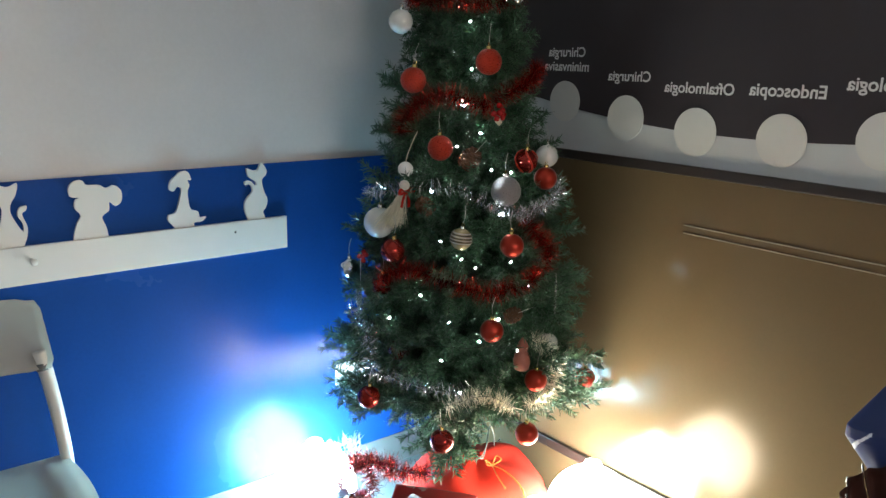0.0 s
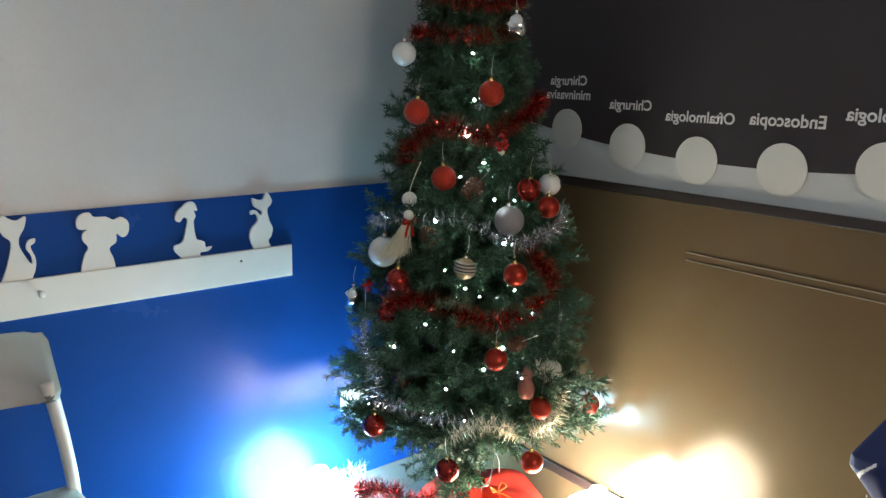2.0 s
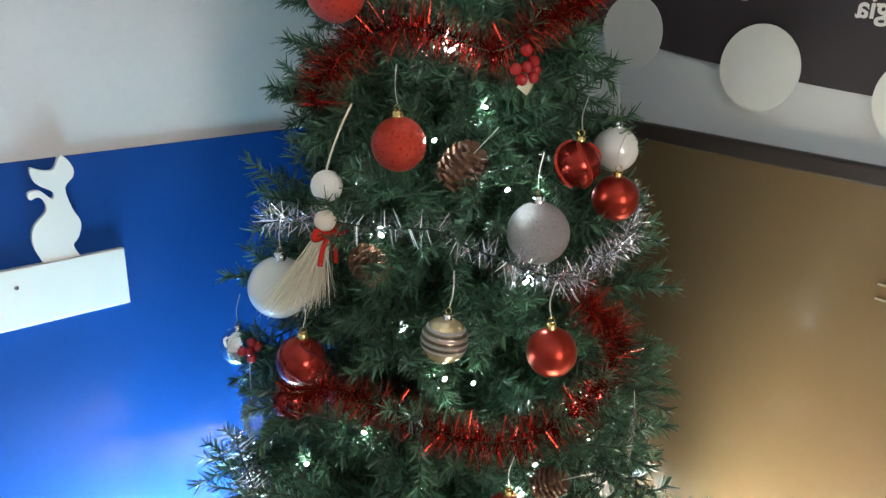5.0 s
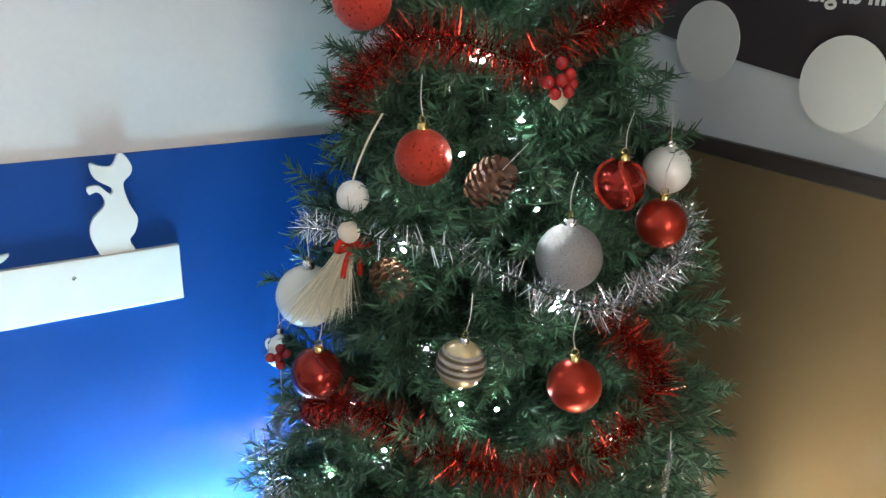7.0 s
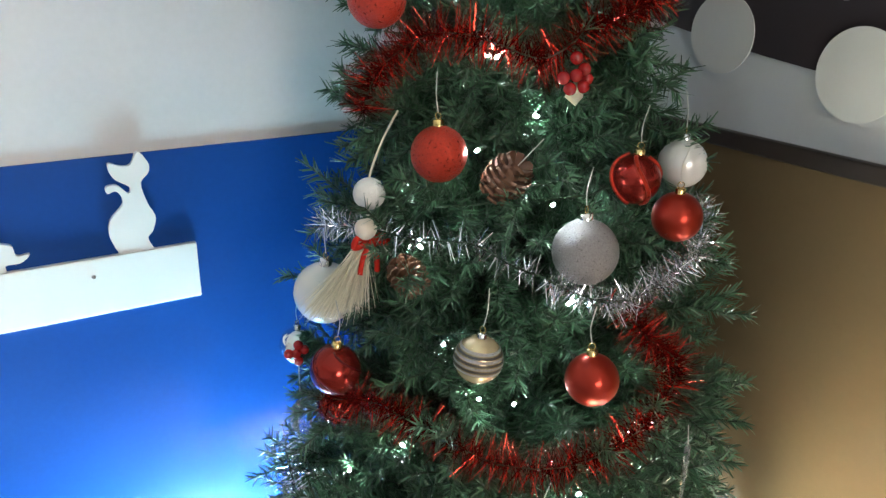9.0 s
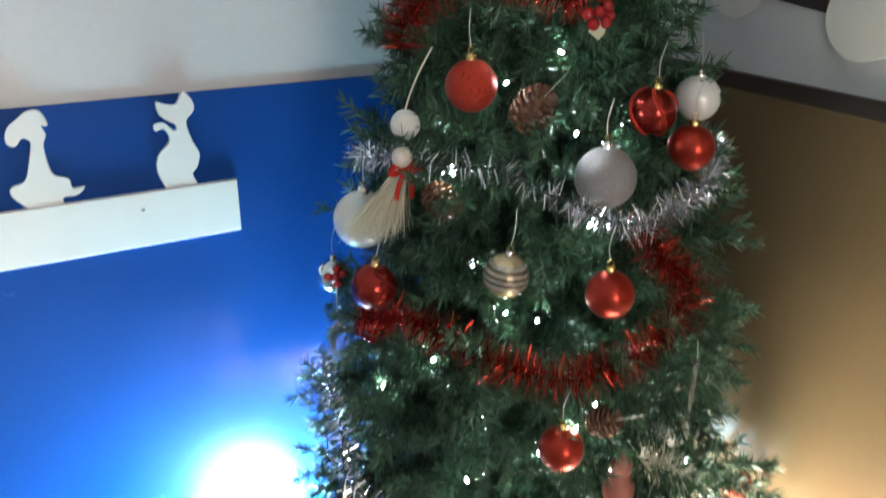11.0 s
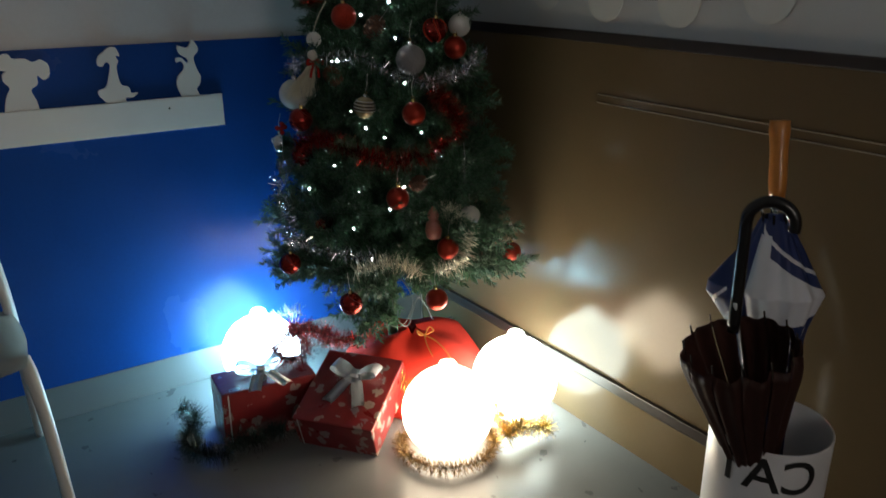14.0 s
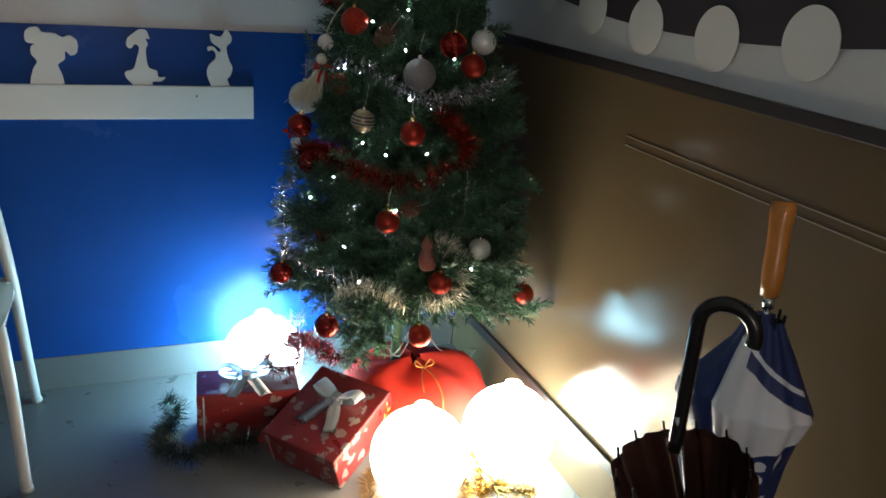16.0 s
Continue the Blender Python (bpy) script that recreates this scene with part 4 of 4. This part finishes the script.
def blue_umbrella():
    foot, top = Vector((-0.235, -1.875, 0.02)), Vector((-0.158, -1.698, 1.155))
    root = thing("umbrella", foot)
    tagged(root, "folded navy and white umbrella with straight wooden handle in the stand", "umbrella", "umbrellas in the stand")
    d = (top - foot)
    w = d.normalized()
    part("shaft", tube([Vector((0, 0, 0)), d - w * 0.12], 0.006, 10), M["steel"], root, smooth=True)
    line = [d - w * (0.172 - 0.172 * k / 8) for k in range(9)]
    part("handle", tube(line, 0.02, 20, radii=[0.0165, 0.0185, 0.0195, 0.0195, 0.0190, 0.0192, 0.0205, 0.0225, 0.0215]), M["wood"], root, "orange lacquered wooden handle", smooth=True)
    part("ferrule", tube([d - w * 0.195, d - w * 0.171], 0.0105, 14), M["steel"], root, smooth=True)
    part("runner", tube([d - w * 0.26, d - w * 0.205], 0.016, 14), M["navy"], root, smooth=True)
    # loosely furled canopy: navy and white panels, white piping and a white printed motif
    facing = math.atan2(-0.893, -1.448)
    ROWS, COLS, z0, z1 = 380, 240, 0.12, 0.945
    verts, faces = [], {"panel_navy": [], "panel_white": []}

    def radius(deg, z):
        r = float(np.interp(z, (0.12, 0.40, 0.48, 0.58, 0.70, 0.79, 0.885, 0.945), (0.018, 0.036, 0.042, 0.052, 0.070, 0.090, 0.055, 0.028)))
        flap = math.exp(-((deg + 88) / 26) ** 2) * max(0, 1 - abs(z - 0.765) / 0.13) * 0.055
        tip = math.exp(-((deg - 82) / 24) ** 2) * max(0, 1 - abs(z - 0.79) / 0.11) * 0.018
        fold = 1 + 0.06 * math.sin(radians(deg * 6 + 240 * z)) + 0.035 * math.sin(radians(deg * 13 - 300 * z))
        return r * fold + flap + tip

    for i in range(ROWS + 1):
        z = z0 + (z1 - z0) * i / ROWS
        c = d * (z - foot.z) / d.z
        for j in range(COLS):
            deg = 360 * j / COLS - 180
            a = facing + radians(deg)
            r = radius(deg, z)
            verts.append((c.x + r * math.cos(a), c.y + r * math.sin(a), c.z))

    def kind_at(deg, z):
        k = (deg + 40) / 125
        if -42 < deg < 88:
            if deg < -6 and 0.66 < z < 0.915:
                return "panel_white"
            if abs(z - (0.930 - 0.095 * k)) < 0.005:
                return "piping upper"
            if abs(z - (0.895 - 0.098 * k)) < 0.0045:
                return "piping middle"
            if 0.690 + 0.060 * k < z < 0.892 - 0.098 * k:
                return "panel_white"
            for cd, cz, rd, rz in ((35, 0.702, 9, 0.011), (35, 0.674, 9, 0.011), (61, 0.712, 8, 0.016), (9, 0.688, 6, 0.016)):
                if ((deg - cd) / rd) ** 2 + ((z - cz) / rz) ** 2 < 1:
                    return "motif %d" % cd + str(cz)
            if abs(math.hypot((deg - 35) / 560, z - 0.655) - 0.030) < 0.006 and z < 0.645:
                return "motif curve"
        if 15 < deg < 85 and abs(z - (0.33 + 0.235 * (deg - 15) / 60)) < 0.009:
            return "piping right"
        if -100 < deg < -62 and abs(z - (0.70 + 0.09 * (deg + 100) / 38)) < 0.004:
            return "piping left"
        if 150 < deg < 178 or -178 < deg < -150:
            return "panel_white"
        return "panel_navy"

    for i in range(ROWS):
        for j in range(COLS):
            q = (i * COLS + j, i * COLS + (j + 1) % COLS, (i + 1) * COLS + (j + 1) % COLS, (i + 1) * COLS + j)
            faces.setdefault(kind_at(360 * (j + 0.5) / COLS - 180, z0 + (z1 - z0) * (i + 0.5) / ROWS), []).append(q)
    for piece in faces:
        name = piece.split()[0]
        key = "navy" if name == "panel_navy" else "nylon_white"
        used = sorted({v for f in faces[piece] for v in f})
        index = {v: k for k, v in enumerate(used)}
        me = bpy.data.meshes.new(name)
        me.from_pydata([verts[v] for v in used], [], [tuple(index[v] for v in f) for f in faces[piece]])
        me.polygons.foreach_set("use_smooth", [True] * len(me.polygons))
        link(name, me, M[key], root, {"panel_white": "white nylon panel", "motif": "white printed motif", "piping": "white piping"}.get(name, ""))
    for k in range(7):
        a = 2 * math.pi * k / 7
        p = d - w * 0.235 + Vector((math.cos(a), math.sin(a), 0)) * 0.028
        part("rib_tip", tube([p, p + w * 0.035 + Vector((math.cos(a), math.sin(a), 0)) * 0.004], 0.0028, 6), M["black"], root)


blue_umbrella()


# ---- pine cones, tassel, berries and other hangings ----
def pine_cone(at, r, tilt):
    root = thing("pine_cone", m=Matrix.Translation(at) @ pose(0, 0, 0, *tilt))
    tagged(root, "brown open pine cone hanging on the tree", "pine cone", "pine cones on the tree")
    part("core", lathe([(0, -r), (r * 0.45, -r * 0.6), (r * 0.55, 0), (r * 0.35, r * 0.7), (0, r)], 14), M["cone"], root, smooth=True)
    bm = bmesh.new()
    for ring in range(7):
        h = -0.75 + 1.5 * ring / 6
        rr = r * math.sqrt(max(0.05, 1 - (h * 0.9) ** 2))
        n = 9 if abs(h) < 0.5 else 6
        for k in range(n):
            a = 2 * math.pi * (k + 0.5 * (ring % 2)) / n
            m = Matrix.Translation((0, 0, h * r)) @ pose(0, 0, 0, 0, -22 - 18 * h, math.degrees(a))
            x0, x1 = rr * 0.35, rr * 1.05
            w = r * 0.26
            v = [bm.verts.new(m @ Vector(c)) for c in ((x0, -w * 0.5, 0), (x0, w * 0.5, 0), (x1 * 0.9, w, 0.001), (x1, 0, r * 0.06), (x1 * 0.9, -w, 0.001),
                                                       (x1 * 0.9, w, -r * 0.09), (x1, 0, -r * 0.06), (x1 * 0.9, -w, -r * 0.09))]
            for f in ((0, 1, 2, 3), (0, 3, 4), (2, 5, 6, 3), (3, 6, 7, 4), (0, 6, 5, 1), (0, 7, 6), (1, 5, 2), (0, 4, 7)):
                bm.faces.new([v[i] for i in f])
    part("scale", bm, M["cone"], root)
    part("thread", tube([(0, 0, r * 0.9), (0.002, 0, r + 0.05)], 0.0008, 5), M["thread"], root)


pine_cone((-0.568, -0.640, 1.300), 0.031, (35, 20, 0))
pine_cone((-0.675, -0.585, 1.165), 0.027, (-50, 30, 40))


def uv_ball(r, at, steps=24):
    return lathe([(r * math.sin(math.pi * k / 16), -r * math.cos(math.pi * k / 16)) for k in range(17)], steps, m=Matrix.Translation(at))


def tassel_hanging():
    at = Vector((-0.699, -0.514, 1.269))
    root = thing("tassel_ornament", at)
    tagged(root, "cream tassel ornament with felt ball, bead and red bow", "ornament")
    part("felt_ball", uv_ball(0.022, (0, 0, 0)), M["pom"], root, "white felt ball", smooth=True)
    part("bead", uv_ball(0.015, (-0.014, -0.016, -0.043)), M["bead"], root, "cream wooden bead", smooth=True)
    part("cord", tube(smooth_line([(0.052, 0.014, 0.105), (0.022, 0.002, 0.07), (0, 0, 0.02), (-0.002, 0, -0.03), (-0.008, -0.002, -0.075)], 5), 0.0016, 6), M["tassel"], root, smooth=True)
    for s in (-1, 1):
        part("bow_loop", tube(smooth_line([(-0.006, -0.012, -0.062), (-0.006 + 0.02 * s, -0.016, -0.055), (-0.006 + 0.024 * s, -0.014, -0.068), (-0.006, -0.012, -0.064)], 5), 0.0045, 6), M["felt_red"], root, "red bow", smooth=True)
        part("bow_tail", tube(smooth_line([(-0.006, -0.012, -0.064), (-0.008 + 0.010 * s, -0.014, -0.085), (-0.010 + 0.013 * s, -0.014, -0.108)], 5), 0.004, 6), M["felt_red"], root, "red bow", smooth=True)
    rng = np.random.default_rng(5)
    n = 900
    base = np.array([-0.008, -0.002, -0.07]) + rng.normal(size=(n, 3)) * 0.004
    way = np.array([-0.046, 0.004, -0.085]) + rng.normal(size=(n, 3)) * np.array([0.020, 0.013, 0.008])
    me = strips("fringe", base, base + way, 0.0014)
    link("fringe", me, M["tassel"], root)


tassel_hanging()


def berries():
    at = on_tree(250, 1.437, 0.02)
    root = thing("berry_sprig", at)
    tagged(root, "sprig of shiny red berries with a pale leaf", "berry sprig")
    for x, z, y in ((0, 0, 0), (0.016, 0.006, 0.004), (-0.017, -0.002, 0.003), (0.004, 0.020, 0.006), (0.012, -0.014, 0.0), (-0.006, -0.016, 0.003), (0.022, -0.006, 0.006)):
        part("berry", uv_ball(0.0082, (x, y - 0.004, z), 18), M["berry"], root, smooth=True)
    part("stalk", tube([(0, 0.0, 0), (0.002, 0.03, 0.012), (0, 0.06, 0.02)], 0.0012, 5), M["wire"], root)
    bm = bmesh.new()
    v = [bm.verts.new(c) for c in ((0, 0, -0.012), (0.016, -0.004, -0.024), (0.018, 0, -0.040), (0.0, -0.006, -0.052), (-0.014, 0, -0.036), (-0.012, -0.004, -0.02))]
    bm.faces.new(v)
    bmesh.ops.solidify(bm, geom=list(bm.faces), thickness=0.0008)
    bmesh.ops.scale(bm, vec=(0.9, 1, 0.7), verts=bm.verts)
    part("leaf", bm, M["tassel"], root, "pale leaf")


berries()


def figure():
    """A small painted hanging figure, one plain shape."""
    ob = part("hanging_figure", lathe([(0, -0.045), (0.022, -0.043), (0.026, -0.02), (0.022, 0.004), (0.012, 0.012), (0.017, 0.022), (0.018, 0.032), (0.012, 0.044), (0.004, 0.058), (0, 0.060)], 28), M["figure"], smooth=True)
    ob.matrix_basis = Matrix.Translation((-0.461, -0.785, 0.730)) @ pose(0, 0, 0, 6, -5, 0)
    tagged(ob, "small painted hanging figure in dull red and cream", "ornament")


figure()


def drop():
    root = thing("glass_drop", (-0.762, -0.372, 0.856))
    tagged(root, "clear acrylic drop ornament on a silver thread", "ornament")
    part("drop_body", lathe([(0, -0.05), (0.006, -0.04), (0.016, -0.014), (0.019, 0.006), (0.015, 0.024), (0.006, 0.036), (0, 0.038)], 10), M["clear"], root)
    part("thread", tube([(0, 0, 0.037), (0.001, 0, 0.10), (0.004, 0.004, 0.14)], 0.0012, 5), M["thread"], root)


drop()


# ---- string of lights ----
def fairy_lights():
    root = thing("string_lights", AXIS)
    tagged(root, "string of small cool white fairy lights wound round the tree", "fairy lights")
    rng = random.Random(3)
    line = [on_tree(360 * 9 * k / 240 + 40, 0.52 + 1.48 * k / 240, -0.05 + 0.015 * math.sin(k * 1.7)) - AXIS for k in range(241)]
    part("cable", tube(line, 0.0014, 5), M["wire"], root)
    bulb_stops = [(228, 1.453), (224, 1.340), (246, 1.276), (229, 1.030), (210, 1.212), (231, 1.686), (233, 1.556), (250, 1.153), (247, 0.862), (280, 0.852), (289, 0.665), (244, 1.372),
             (185, 1.257), (223, 0.831), (185, 0.812), (230, 0.628), (166, 0.592), (257, 0.852), (300, 0.652),
             # these eight are added, unseen, to brighten the front middle of the tree
             (238, 0.99), (262, 1.0), (215, 1.06), (275, 0.92), (205, 0.90), (240, 0.78), (262, 0.74), (220, 0.72)]
    spots = [on_tree(a, z, -0.012) for a, z in bulb_stops[:9]] + [on_tree(a, z, -0.08) for a, z in bulb_stops[9:]]
    # more bulbs added deep inside at random, to light the inner needles
    spots += [on_tree(rng.uniform(0, 360), rng.uniform(0.6, 1.95), -rng.uniform(0.10, 0.15)) for _ in range(8)]
    bulb = mesh_of("bulb", lathe([(0, -0.003), (0.0018, -0.002), (0.0021, 0.0012), (0.0016, 0.004), (0, 0.0058)], 10), True)
    socket = mesh_of("socket", lathe([(0, -0.018), (0.003, -0.018), (0.0035, -0.004), (0, -0.003)], 8), True)
    for p in spots:
        m = Matrix.Translation(p - AXIS) @ pose(0, 0, 0, rng.uniform(0, 180), rng.uniform(0, 180), 0)
        b = link("bulb", bulb, M["led"], root, m=m)
        link("socket", socket, M["wire"], b)


fairy_lights()


# ---- more hangings ----
def icicle(at):
    root = thing("glass_icicle", at)
    tagged(root, "clear acrylic icicle hanging from a branch", "ornament")
    part("rod", lathe([(0, -0.055), (0.0015, -0.05), (0.0035, -0.02), (0.0045, 0.02), (0.004, 0.045), (0, 0.048)], 10), M["clear"], root, smooth=True)
    part("thread", tube([(0, 0, 0.047), (0, 0.004, 0.075)], 0.0008, 5), M["thread"], root)


icicle(on_tree(276, 0.905, 0.015))
pine_cone(on_tree(253, 0.87, -0.01), 0.024, (60, 10, 20))


def small_berries():
    root = thing("berry_sprig", on_tree(173, 0.997, 0.01))
    tagged(root, "small sprig of red berries on a side branch", "berry sprig")
    for x, z in ((0, 0), (0.013, 0.004), (-0.012, 0.003), (0.003, -0.013), (0.004, 0.014)):
        part("berry", uv_ball(0.0075, (x, 0, z), 16), M["berry"], root, smooth=True)
    part("stalk", tube([(0, 0.0, 0), (0.02, 0.01, 0.012), (0.04, 0.02, 0.02)], 0.0012, 5), M["wire"], root)


small_berries()


def mains_cable():
    root = thing("cable", (-0.42, -0.45, 0))
    tagged(root, "thin white cable looping below the tree to the wall", "cable")
    part("lead", tube(smooth_line([(-0.05, -0.10, 0.50), (-0.10, -0.18, 0.40), (-0.06, -0.20, 0.34), (0.02, -0.14, 0.40), (0.08, -0.10, 0.34), (0.16, -0.02, 0.24), (0.28, 0.10, 0.16), (0.40, 0.20, 0.10), (0.408, 0.26, 0.03)], 8), 0.0018, 8), M["skirt"], root, smooth=True)
    part("lead", tube(smooth_line([(-0.06, -0.12, 0.48), (-0.14, -0.14, 0.38), (-0.09, -0.21, 0.35), (-0.03, -0.19, 0.42), (-0.02, -0.10, 0.47)], 8), 0.0015, 8), M["skirt"], root, smooth=True)


mains_cable()
